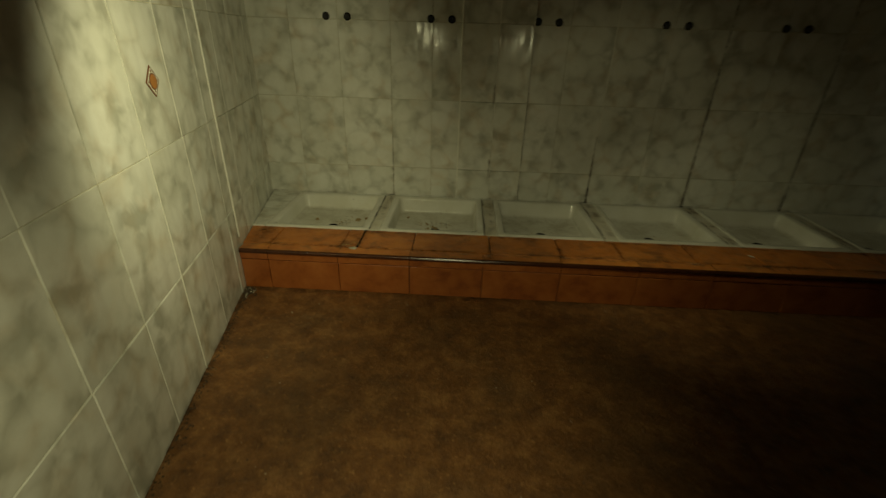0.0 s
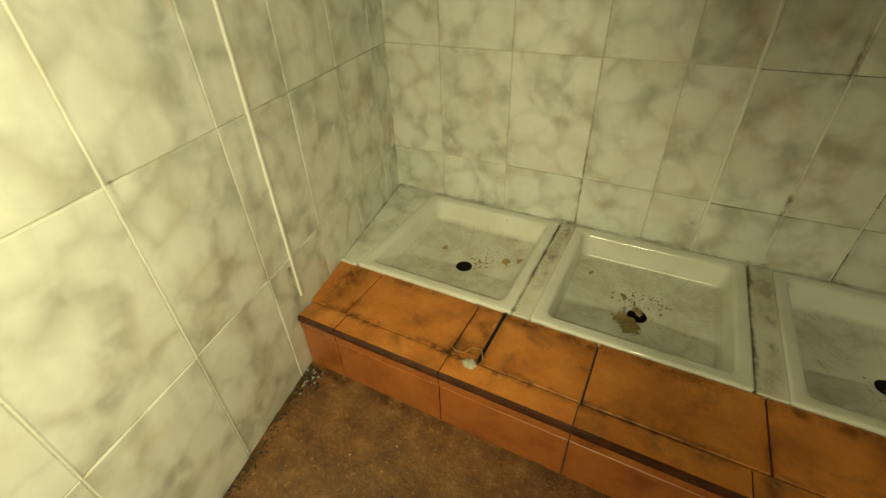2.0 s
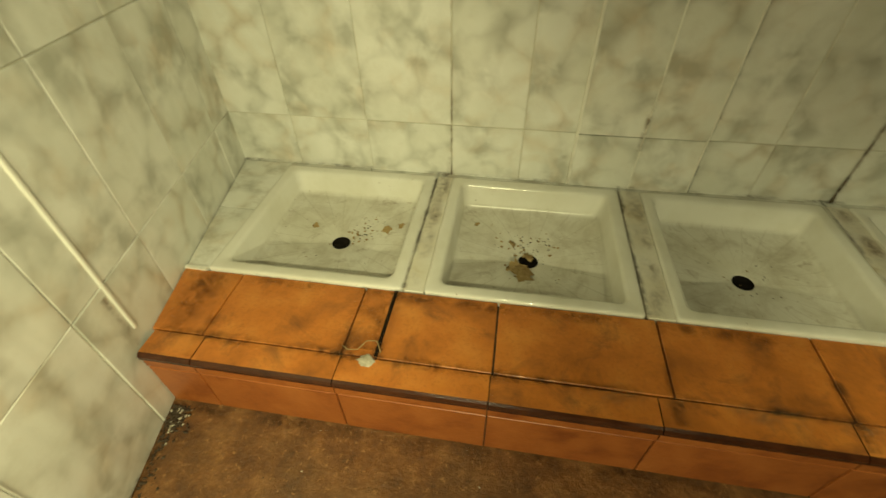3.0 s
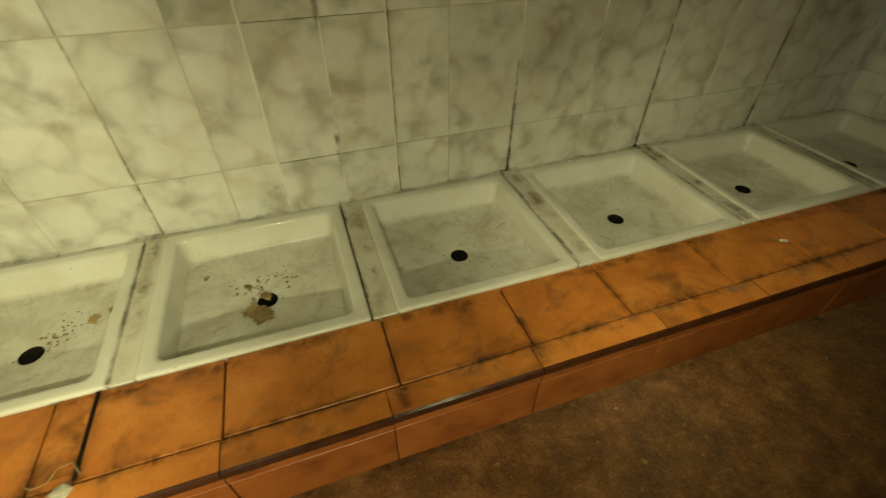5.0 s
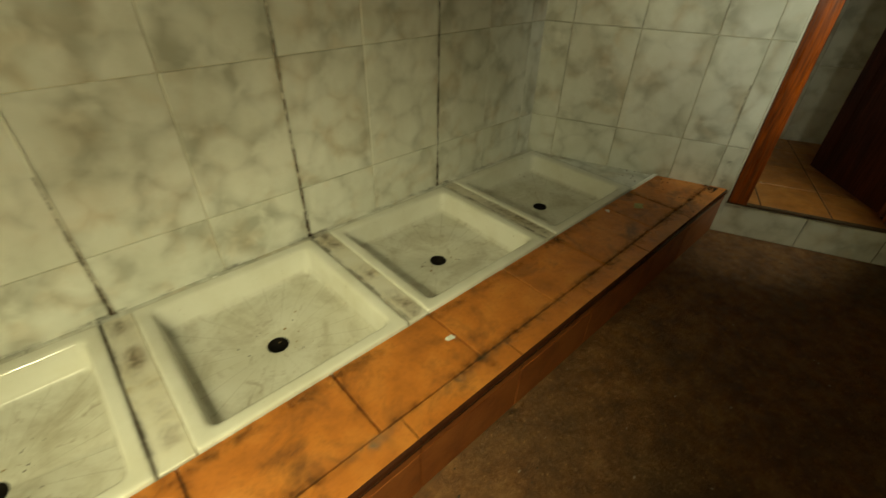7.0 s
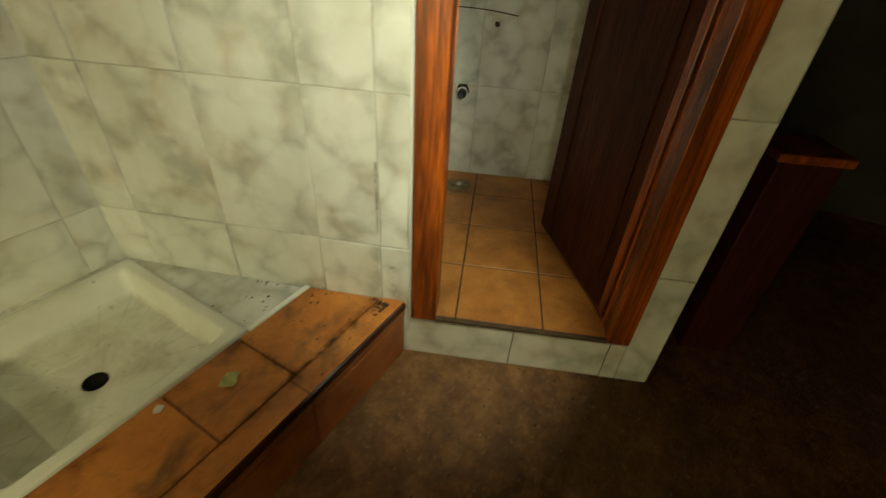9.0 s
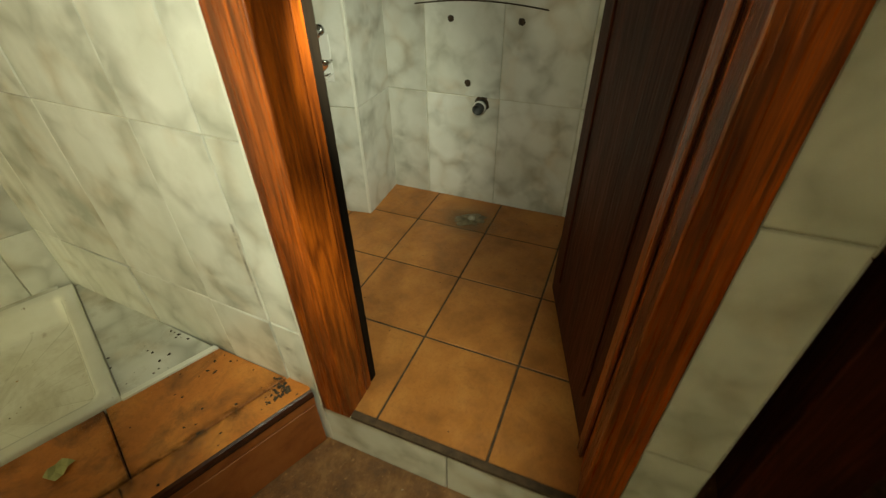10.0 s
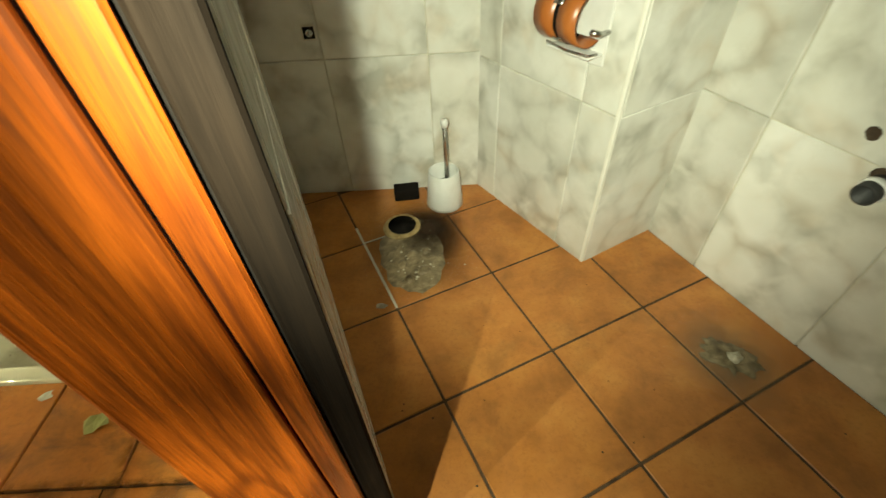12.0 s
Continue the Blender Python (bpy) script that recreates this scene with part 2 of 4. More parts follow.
# grey-brown wood taken down to near black, the shade of the door reveal
SHADED_WOOD = wood("shaded_grey_brown_wood", (0.008, 0.005, 0.003), (0.016, 0.010, 0.006), 0.75, 0.08)
# black plastic, and the shade inside holes and gaps put into colour
BLACK = mottled("black_plastic_hollow_shade", [(0.3, (0.006, 0.005, 0.004)), (0.7, (0.014, 0.011, 0.009))], 20, 0.9, 0.2, 0.1)
DIRT_AND_HOLE = mottled("dark_dirt_and_hole_shade", [(0.3, (0.03, 0.02, 0.012)), (0.7, (0.09, 0.06, 0.035))], 50, 0.95)
DEBRIS = mottled("plaster_crumbs", [(0.3, (0.30, 0.26, 0.18)), (0.7, (0.65, 0.60, 0.48))], 60, 0.9)
CHROME = mottled("dull_chrome", [(0.3, (0.45, 0.44, 0.42)), (0.7, (0.62, 0.61, 0.58))], 30, 0.25, 0.1, 0.5, 1.0)
PVC = mottled("grey_pvc", [(0.3, (0.022, 0.022, 0.022)), (0.7, (0.06, 0.06, 0.057))], 20, 0.5)
WHITE_PLASTIC = mottled("white_plastic", [(0.3, (0.72, 0.72, 0.68)), (0.7, (0.82, 0.82, 0.79))], 12, 0.35, 0.05)
BROWN_PLASTIC = mottled("brown_plastic", [(0.3, (0.34, 0.10, 0.02)), (0.7, (0.43, 0.14, 0.03))], 9, 0.3, 0.05)
LEAF_DRY = mottled("dry_leaf", [(0.3, (0.22, 0.14, 0.05)), (0.7, (0.45, 0.33, 0.15))], 40, 0.8)
SCRAP = mottled("yellowish_paper", [(0.3, (0.34, 0.34, 0.12)), (0.7, (0.48, 0.46, 0.20))], 30, 0.8)
INK = mottled("brown_print", [(0.3, (0.16, 0.06, 0.02)), (0.7, (0.24, 0.10, 0.035))], 30, 0.4, 0.05)
PRINT = mottled("orange_print", [(0.3, (0.40, 0.15, 0.03)), (0.7, (0.52, 0.22, 0.05))], 30, 0.35, 0.05)


# ---- mesh helpers ----
def finish(bm, name, material):
    bmesh.ops.recalc_face_normals(bm, faces=bm.faces)
    me = bpy.data.meshes.new(name)
    bm.to_mesh(me)
    bm.free()
    me.materials.append(material)
    return me


def part(name, bm, material, parent=None, label="", m=None):
    ob = new(name, finish(bm, name, material))
    ob.parent = parent
    if m is not None:
        ob.matrix_basis = m
    if label:
        ob["label"] = label
    return ob


def smooth(ob):
    for p in ob.data.polygons:
        p.use_smooth = True
    return ob


def thing(name, m, label, category, group="", kind=""):
    ob = new(name)
    ob.matrix_basis = m
    return tagged(ob, label, category, group, kind)


def box(x0, x1, y0, y1, z0, z1, bevel=0.0, seg=1, bm=None):
    bm = bm or bmesh.new()
    g = bmesh.ops.create_cube(bm, size=1, matrix=Matrix.Translation(((x0 + x1) / 2, (y0 + y1) / 2, (z0 + z1) / 2))
                              @ Matrix.Diagonal((x1 - x0, y1 - y0, z1 - z0, 1)))
    if bevel:
        edges = {e for v in g["verts"] for e in v.link_edges}
        bmesh.ops.bevel(bm, geom=list(edges), offset=bevel, segments=seg, profile=0.5, affect="EDGES")
    return bm


def prism(points, z0, z1, bevel=0.0):
    bm = bmesh.new()
    a = [bm.verts.new((x, y, z0)) for x, y in points]
    b = [bm.verts.new((x, y, z1)) for x, y in points]
    bm.faces.new(a[::-1])
    bm.faces.new(b)
    k = len(points)
    for i in range(k):
        bm.faces.new((a[i], a[(i + 1) % k], b[(i + 1) % k], b[i]))
    if bevel:
        bmesh.ops.bevel(bm, geom=bm.edges[:], offset=bevel, segments=1, affect="EDGES")
    return bm


def lathe(profile, steps=32, cap=True):
    """A body turned about z from (radius, height) pairs."""
    bm = bmesh.new()
    rings = [[bm.verts.new((r * math.cos(2 * math.pi * i / steps), r * math.sin(2 * math.pi * i / steps), z)) for i in range(steps)]
             for r, z in profile]
    for p, q in zip(rings, rings[1:]):
        for i in range(steps):
            bm.faces.new((p[i], p[(i + 1) % steps], q[(i + 1) % steps], q[i]))
    if cap:
        bm.faces.new(rings[0][::-1])
        bm.faces.new(rings[-1])
    return bm


def blob(points_round, radius, height, uneven, seed, sx=1.0, sy=1.0):
    """A flat uneven patch with a raised middle."""
    rng = random.Random(seed)
    bm = bmesh.new()
    top = bm.verts.new((0, 0, height))
    rings = []
    for f, z in ((0.45, height * 0.95), (0.8, height * 0.7), (1.0, 0.0)):
        rings.append([])
        for i in range(points_round):
            a = 2 * math.pi * i / points_round
            r = radius * f * (1 + uneven * rng.uniform(-1, 1))
            rings[-1].append(bm.verts.new((sx * r * math.cos(a), sy * r * math.sin(a), z * (1 + 0.5 * rng.uniform(-1, 1)))))
    for i in range(points_round):
        j = (i + 1) % points_round
        bm.faces.new((top, rings[0][i], rings[0][j]))
        for p, q in zip(rings, rings[1:]):
            bm.faces.new((p[i], q[i], q[j], p[j]))
    return bm


def tube(points, radius, steps=10):
    """A round bar through the points."""
    bm = bmesh.new()
    rings = []
    pts = [Vector(p) for p in points]
    for i, p in enumerate(pts):
        way = (pts[min(i + 1, len(pts) - 1)] - pts[max(i - 1, 0)]).normalized()
        side = way.orthogonal().normalized() if not rings else (side - way * side.dot(way)).normalized()
        up = way.cross(side)
        rings.append([bm.verts.new(p + radius * (math.cos(2 * math.pi * k / steps) * side + math.sin(2 * math.pi * k / steps) * up)) for k in range(steps)])
    for a, b in zip(rings, rings[1:]):
        for k in range(steps):
            bm.faces.new((a[k], a[(k + 1) % steps], b[(k + 1) % steps], b[k]))
    bm.faces.new(rings[0][::-1])
    bm.faces.new(rings[-1])
    return bm


def crumbs(count, seed, place, size):
    """Small sharp-edged bits lying about; place(rng) gives where each one lies."""
    rng = random.Random(seed)
    verts, faces = [], []
    for _ in range(count):
        x, y, z = place(rng)
        r = rng.uniform(*size)
        a = rng.uniform(0, 6.3)
        k = len(verts)
        for dx, dy, dz in ((1, 0, 0), (0, 0.7, 0), (-0.9, 0.1, 0), (-0.1, -0.6, 0), (0.1, 0, 0.55)):
            dx, dy = dx * rng.uniform(0.6, 1.2), dy * rng.uniform(0.6, 1.2)
            verts.append((x + r * (dx * math.cos(a) - dy * math.sin(a)), y + r * (dx * math.sin(a) + dy * math.cos(a)), z + r * dz))
        faces += [(k, k + 1, k + 4), (k + 1, k + 2, k + 4), (k + 2, k + 3, k + 4), (k + 3, k, k + 4)]
    me = bpy.data.meshes.new("debris")
    me.from_pydata(verts, [], faces)
    return me


TILES = {}


def tile_mesh(w, h, depth, material, edge=0.0025):
    """One wall tile: back on y = 0, face towards -y, edges rounded off."""
    key = (round(w, 3), round(h, 3), depth, material.name)
    if key not in TILES:
        bm = bmesh.new()
        rows = []
        for y, i in ((0, 0), (-depth + edge, 0), (-depth, edge)):
            rows.append([bm.verts.new(p) for p in ((i, y, i), (w - i, y, i), (w - i, y, h - i), (i, y, h - i))])
        for a, b in zip(rows, rows[1:]):
            for k in range(4):
                bm.faces.new((a[k], a[(k + 1) % 4], b[(k + 1) % 4], b[k]))
        bm.faces.new(rows[-1])
        TILES[key] = finish(bm, "wall_tile", material)
    return TILES[key]


def frame_of(p0, p1):
    """Along the wall is x, into the wall is y, up is z."""
    d = Vector((p1[0] - p0[0], p1[1] - p0[1], 0)).normalized()
    m = Matrix.Identity(4)
    m.col[0][:3], m.col[1][:3], m.col[2][:3] = d, Vector((-d.y, d.x, 0)), (0, 0, 1)
    m.col[3][:3] = (p0[0], p0[1], 0)
    return m


TILING = []


def wall(name, p0, p1, z0, z1, label, joints=None, heights=None, thick=0.1, tiles=MARBLE, a=0.0, b=0.0):
    """A wall from p0 to p1, seen from its right-hand side; joints: where along it the upright joints run."""
    m = frame_of(p0, p1)
    length = math.hypot(p1[0] - p0[0], p1[1] - p0[1])
    ob = part(name, box(-a, length + b, 0, thick, z0, z1), GROUT if joints is not None else DARKENED_PLASTER)
    ob.matrix_basis = m
    tagged(ob, label, "wall", kind="structure")
    if joints is not None:
        TILING.append((ob, [0.0] + [j for j in joints if 0.01 < j < length - 0.01] + [length],
                       [z0] + [h for h in heights if z0 + 0.01 < h < z1 - 0.01] + [z1], tiles))
    return ob


def lay_tiles():
    rng = random.Random(4)
    for ob, xs, zs, material in TILING:
        for x0, x1 in zip(xs, xs[1:]):
            for z0, z1 in zip(zs, zs[1:]):
                gap = 0.0013
                proud = 0.011 if ob.name == "wall_back" and -0.125 < x0 + ob.location.x < 0.37 else 0.0
                t = new("wall_tile", tile_mesh(x1 - x0 - 2 * gap, z1 - z0 - 2 * gap, 0.007 + proud, material))
                t.parent = ob
                t.matrix_basis = pose(x0 + gap, 0.0018 + rng.uniform(-0.0006, 0.0006), z0 + gap, rng.uniform(-0.16, 0.16), 0, rng.uniform(-0.28, 0.28))


# ---- the plan ----
Y_BACK, Y_FRONT, Y_TRAY = 3.44, 2.345, 2.705
TOP = 0.268
CEIL = 2.5
SKEW = 0.2125


def left_x(y):
    return -1.387 - SKEW * (y - 2.342)


CORNER = (3.715, 2.34)
END_BACK = (3.290, Y_BACK)
T = pose(CORNER[0], CORNER[1], 0, 0, 0, 23.5)


def tp(u, v):
    """A place of the toilet cubicle: u inwards from the door's wall, v towards the showers."""
    p = T @ Vector((u, v, 0))
    return p.x, p.y


COURSES = [0.505, 1.022, 1.54, 2.06]

# floor, ceiling, walls
floor = part("floor", box(-3.2, 6.6, -2.2, 4.2, -0.12, 0.0), FLOOR)
tagged(floor, "worn brown floor covering, dirty and stained", "floor", kind="structure")
ceiling = part("ceiling", box(-3.2, 6.6, -2.2, 4.2, CEIL, CEIL + 0.12), DARKENED_PLASTER)
tagged(ceiling, "unseen ceiling, near black to damp bounced light", "ceiling", kind="structure")

y0 = -2.0
run = math.hypot(1, SKEW)
base_s = (2.342 - y0) * run
wall_left = wall("wall_left", (left_x(y0), y0), (left_x(Y_BACK), Y_BACK), 0, CEIL,
                 "wall of pale marbled ceramic tiles with grey and rust veins",
                 sorted(base_s - 0.075 - 0.339 * k for k in range(-4, 14)), COURSES, b=0.3)
BACK_JOINTS = (-1.32, -0.97, -0.600, -0.30, -0.088, 0.166, 0.402, 0.65, 0.965, 1.35, 1.722, 2.09, 2.492, 2.84, 3.17)
bx = left_x(Y_BACK)
wall_back = wall("wall_back", (bx, Y_BACK), END_BACK, 0, CEIL, "shower wall of pale marbled tiles with stained joints",
                 [x - bx for x in BACK_JOINTS], COURSES, a=0.2, b=0.02)
end_len = math.hypot(END_BACK[0] - CORNER[0], END_BACK[1] - CORNER[1])
wall_end = wall("wall_end", END_BACK, (CORNER[0] + 0.004, CORNER[1] - 0.01), 0, CEIL, "end wall of the showers in pale marbled tiles",
                [end_len - v for v in (1.02, 0.67, 0.32, 0.10)], COURSES, thick=0.10)

# the cubicle's walls and the unseen, near-black outer walls that close the place
door_wall = wall("wall_door", tp(0, -0.823), tp(0, -0.945), 0, CEIL, "narrow strip of tiled wall beside the cubicle door",
                 [], [0.515, 1.04, 1.56, 2.08], thick=0.14)
threshold = wall("threshold", tp(0, -0.004), tp(0, -0.823), 0, 0.186, "tiled step below the cubicle door", [0.40, 0.76], [], thick=0.14)
lintel = wall("wall_above_door", tp(0, -0.004), tp(0, -0.823), 2.20, CEIL, "tiled wall above the cubicle door", [0.35, 0.70], [], thick=0.14)
wall("wall_cubicle_outer", tp(0, -0.945), tp(1.45, -0.945), 0, CEIL, "outer side wall of the cubicle", [0.35, 0.70, 1.05, 1.4], COURSES, thick=0.04)
wall("wall_cubicle_inner", tp(1.30, -0.86), tp(0.14, -0.86), 0, CEIL, "inner side wall of the cubicle in marbled tiles", [0.34, 0.68, 1.02], [0.722, 1.24, 1.76], thick=0.04)
PIL_A, PIL_B, PIL_C = (4.457, 3.104), (4.141, 3.595), tp(1.30, 0.425)
wall_far = wall("wall_far", PIL_C, tp(1.30, -0.90), 0, CEIL, "far wall of the cubicle in pale marbled tiles with drilled holes",
                [0.205, 0.555, 0.905, 1.25], [0.722, 1.24, 1.76], thick=0.12)
wall_niche = wall("wall_niche", (3.30, 3.585), (4.148, 3.585), 0, CEIL, "rear wall of the cubicle in pale marbled tiles",
                  [0.325, 0.672], [0.735, 1.25, 1.77], thick=0.12, b=0.3)
wall_pillar = wall("wall_pillar", PIL_B, PIL_A, 0, CEIL, "pillar face in pale marbled tiles", [0.12, 0.46], [0.722, 1.24, 1.76], thick=0.10)
wall_pillar_side = wall("wall_pillar_side", PIL_A, PIL_C, 0, CEIL, "narrow pillar side in pale marbled tiles", [], [0.722, 1.24, 1.76], thick=0.06, b=0.04)
wall("wall_cubicle_back_of_end", tp(0.145, 0.0), (3.40, 3.585), 0, CEIL, "inner face of the wall behind the showers", [0.35, 0.70, 1.05], COURSES, thick=0.03)
wall("wall_behind", (6.3, -2.0), (-3.0, -2.0), 0, CEIL, "unseen closing wall, near black to damp bounced light", thick=0.1)
wall("wall_outer", (6.3, 4.0), (6.3, -2.0), 0, CEIL, "unseen closing wall, near black to damp bounced light", thick=0.1)
wall("wall_outer_rear", (4.9, 4.0), (6.3, 4.0), 0, CEIL, "unseen closing wall, near black to damp bounced light", thick=0.1, a=1.0)

# the cubicle's raised terracotta floor
bed = part("cubicle_floor", prism([tp(0.0, -0.80), tp(1.42, -0.90), tp(1.42, 0.5), (4.20, 3.70), (3.36, 3.62), tp(0.12, 0.0), tp(0, 0)], 0.001, 0.1975), DARK_GROUT)
tagged(bed, "raised terracotta tile floor of the cubicle with dark joints", "floor", kind="structure")


def clip(poly, nx, ny, d):
    """What of a polygon lies where nx*x + ny*y <= d."""
    out = []
    for (x0, y0_), (x1, y1_) in zip(poly, poly[1:] + poly[:1]):
        a, b = nx * x0 + ny * y0_ - d, nx * x1 + ny * y1_ - d
        if a <= 0:
            out.append((x0, y0_))
        if (a < 0 < b) or (b < 0 < a):
            f = a / (a - b)
            out.append((x0 + f * (x1 - x0), y0_ + f * (y1_ - y0_)))
    return out


def world_line(p, q):
    """The half plane to the right of p to q."""
    nx, ny = -(q[1] - p[1]), q[0] - p[0]
    return nx, ny, nx * p[0] + ny * p[1]


FLOOR_EDGES = [world_line((3.30, 3.578), (4.2, 3.578)), world_line(tp(1.293, 0.9), tp(1.293, -0.9)), world_line(tp(0.15, 0.0), (3.405, 3.585))]


def floor_tiles():
    rng = random.Random(8)
    us = [0.012, 0.350, 0.688, 1.022, 1.36]
    vs = [-0.86, -0.512, -0.179, 0.162, 0.500, 0.838, 1.176, 1.514]
    for u0, u1 in zip(us, us[1:]):
        for v0, v1 in zip(vs, vs[1:]):
            g = 0.0036
            poly = [tp(u, v) for u, v in ((u0 + g, v0 + g), (u1 - g, v0 + g), (u1 - g, v1 - g), (u0 + g, v1 - g))]
            for line in FLOOR_EDGES[:3 if v1 > 0.3 else 2]:
                poly = clip(poly, *line) if poly else poly
            if len(poly) < 3:
                continue
            cx, cy = sum(p[0] for p in poly) / len(poly), sum(p[1] for p in poly) / len(poly)
            if abs(sum(p[0] * q[1] - q[0] * p[1] for p, q in zip(poly, poly[1:] + poly[:1]))) < 0.004:
                continue
            part("floor_tile", prism([(x - cx, y - cy) for x, y in poly], 0.0, 0.0125, 0.002), TERRA_FLOOR, bed,
                 m=pose(cx, cy, 0.188 + rng.uniform(-0.0006, 0.0006)))


# ---- the shower step ----
def shower_step():
    step = part("shower_step", box(left_x(Y_FRONT) + 0.004, 3.70, 2.364, 2.7, 0.0, 0.250), DARK_GROUT)
    tagged(step, "long raised shower step with terracotta tiles and dirty joints", "step", kind="structure")
    part("tray_bed", prism([(left_x(2.7) + 0.01, 2.7), (3.54, 2.7), (3.27, Y_BACK), (left_x(Y_BACK) + 0.01, Y_BACK)], 0.0, 0.112), CEMENT, step)
    rng = random.Random(3)
    # riser tiles
    xs = [left_x(Y_FRONT) + 0.006, -1.21, -0.778, -0.343, 0.10, 0.565, 1.025, 1.465, 1.905, 2.345, 2.785, 3.225, 3.700]
    for a, b in zip(xs, xs[1:]):
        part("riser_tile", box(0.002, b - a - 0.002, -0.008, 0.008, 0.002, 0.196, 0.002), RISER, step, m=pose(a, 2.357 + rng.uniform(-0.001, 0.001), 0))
    # nosing: rounded front, dark glaze
    for a, b in zip(xs, xs[1:]):
        bm = bmesh.new()
        outline = [(0.092, 0.262), (0.092, TOP), (0.012, TOP), (0.004, TOP - 0.004), (0.0, TOP - 0.012), (0.0, TOP - 0.024),
                   (0.006, TOP - 0.028), (0.006, 0.203), (0.012, 0.199), (0.03, 0.199), (0.03, 0.262)]
        ends = [[bm.verts.new((x, y, z)) for y, z in outline] for x in (0.0015, b - a - 0.0015)]
        for k in range(len(outline)):
            j = (k + 1) % len(outline)
            bm.faces.new((ends[0][k], ends[0][j], ends[1][j], ends[1][k]))
        bm.faces.new(ends[0])
        bm.faces.new(ends[1][::-1])
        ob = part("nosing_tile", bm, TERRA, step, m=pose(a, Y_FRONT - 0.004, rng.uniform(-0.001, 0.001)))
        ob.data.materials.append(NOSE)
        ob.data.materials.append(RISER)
        # below the dark edge the front takes the riser's colour, darker than the top
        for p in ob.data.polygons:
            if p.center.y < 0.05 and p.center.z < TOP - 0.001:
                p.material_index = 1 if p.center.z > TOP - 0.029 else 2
    # top tiles between nosing and trays
    ts = [left_x(2.56) + 0.004, -1.228, -0.782, -0.678, -0.338, 0.146, 0.58, 0.957, 1.40, 1.80, 2.20, 2.555, 2.99, 3.25, 3.60]
    for a, b in zip(ts, ts[1:]):
        pts = [(a + 0.003, 2.440), (b - 0.003, 2.440), (b - 0.003, 2.700), (a + 0.003, 2.700)]
        if a < -1.3:
            pts[0], pts[3] = (left_x(2.440) + 0.010, 2.440), (left_x(2.700) + 0.010, 2.700)
        if b > 3.55:
            pts[1], pts[2] = (3.668, 2.440), (3.566, 2.700)
        part("step_tile", prism([(x - a, y - 2.44) for x, y in pts], 0.0, 0.017, 0.002), TERRA, step,
             m=pose(a, 2.44, 0.250 + rng.uniform(-0.0012, 0.0012), rng.uniform(-0.15, 0.15), rng.uniform(-0.15, 0.15)))
    return step


step = shower_step()

# marble slabs round the trays
TRAY_X = (-1.014, -0.235, 0.561, 1.363, 2.156, 2.940)
HALF, TRAY_Y, TRAY_BACK = 0.352, 3.045, 3.400


def slabs():
    lx, rx = TRAY_X[0] - HALF - 0.006, TRAY_X[-1] + HALF + 0.003
    p = part("marble_slab", prism([(left_x(2.702) + 0.010, 2.702), (lx, 2.702), (lx, 3.06), (left_x(3.06) + 0.010, 3.06)], 0.112, TOP - 0.003, 0.002), SLAB, step)
    part("marble_slab", prism([(left_x(3.065) + 0.010, 3.065), (lx, 3.065), (lx, 3.430), (left_x(3.430) + 0.010, 3.430)], 0.112, TOP - 0.004, 0.002), SLAB, step)
    part("slab_edging", prism([(left_x(2.70) + 0.010, 2.698), (lx, 2.696), (lx, 2.710), (left_x(2.70) + 0.010, 2.710)], TOP - 0.004, TOP + 0.006), BEAD, step)
    part("marble_slab", prism([(rx, 2.702), (3.563, 2.702), (rx + 0.02, 3.385), (rx, 3.385)], 0.112, TOP - 0.003, 0.002), SLAB, step)
    part("slab_edging", prism([(rx, 2.693), (3.567, 2.693), (3.561, 2.711), (rx, 2.711)], TOP - 0.004, TOP + 0.007), BEAD, step)
    rng = random.Random(6)
    x = lx + 0.002
    while x < 3.22:
        w = min(rng.uniform(0.30, 0.42), 3.25 - x)
        part("back_strip", box(0.001, w - 0.001, 0, 0.034, 0, TOP - 0.116 + rng.uniform(-0.002, 0.002), 0.002), SLAB, step, m=pose(x, 3.404, 0.112))
        x += w
    for a, b in zip(TRAY_X, TRAY_X[1:]):
        part("seam_filler", box(a + HALF + 0.006, b - HALF - 0.001, Y_TRAY, TRAY_BACK, 0.112, TOP + 0.003, 0.003), SEAM, step)
        part("seam_gap", box(a + HALF + 0.0005, a + HALF + 0.0055, Y_TRAY, TRAY_BACK, 0.112, TOP - 0.02), RUST, step)


slabs()


# ---- shower trays ----
def rounded(hx0, hx1, hy0, hy1, r, z, per=6):
    pts = []
    for cx, cy, a0 in ((hx1 - r, hy1 - r, 0), (hx0 + r, hy1 - r, 90), (hx0 + r, hy0 + r, 180), (hx1 - r, hy0 + r, 270)):
        for k in range(per):
            a = radians(a0 + 90 * k / (per - 1))
            pts.append((cx + r * math.cos(a), cy + r * math.sin(a), z))
    return pts


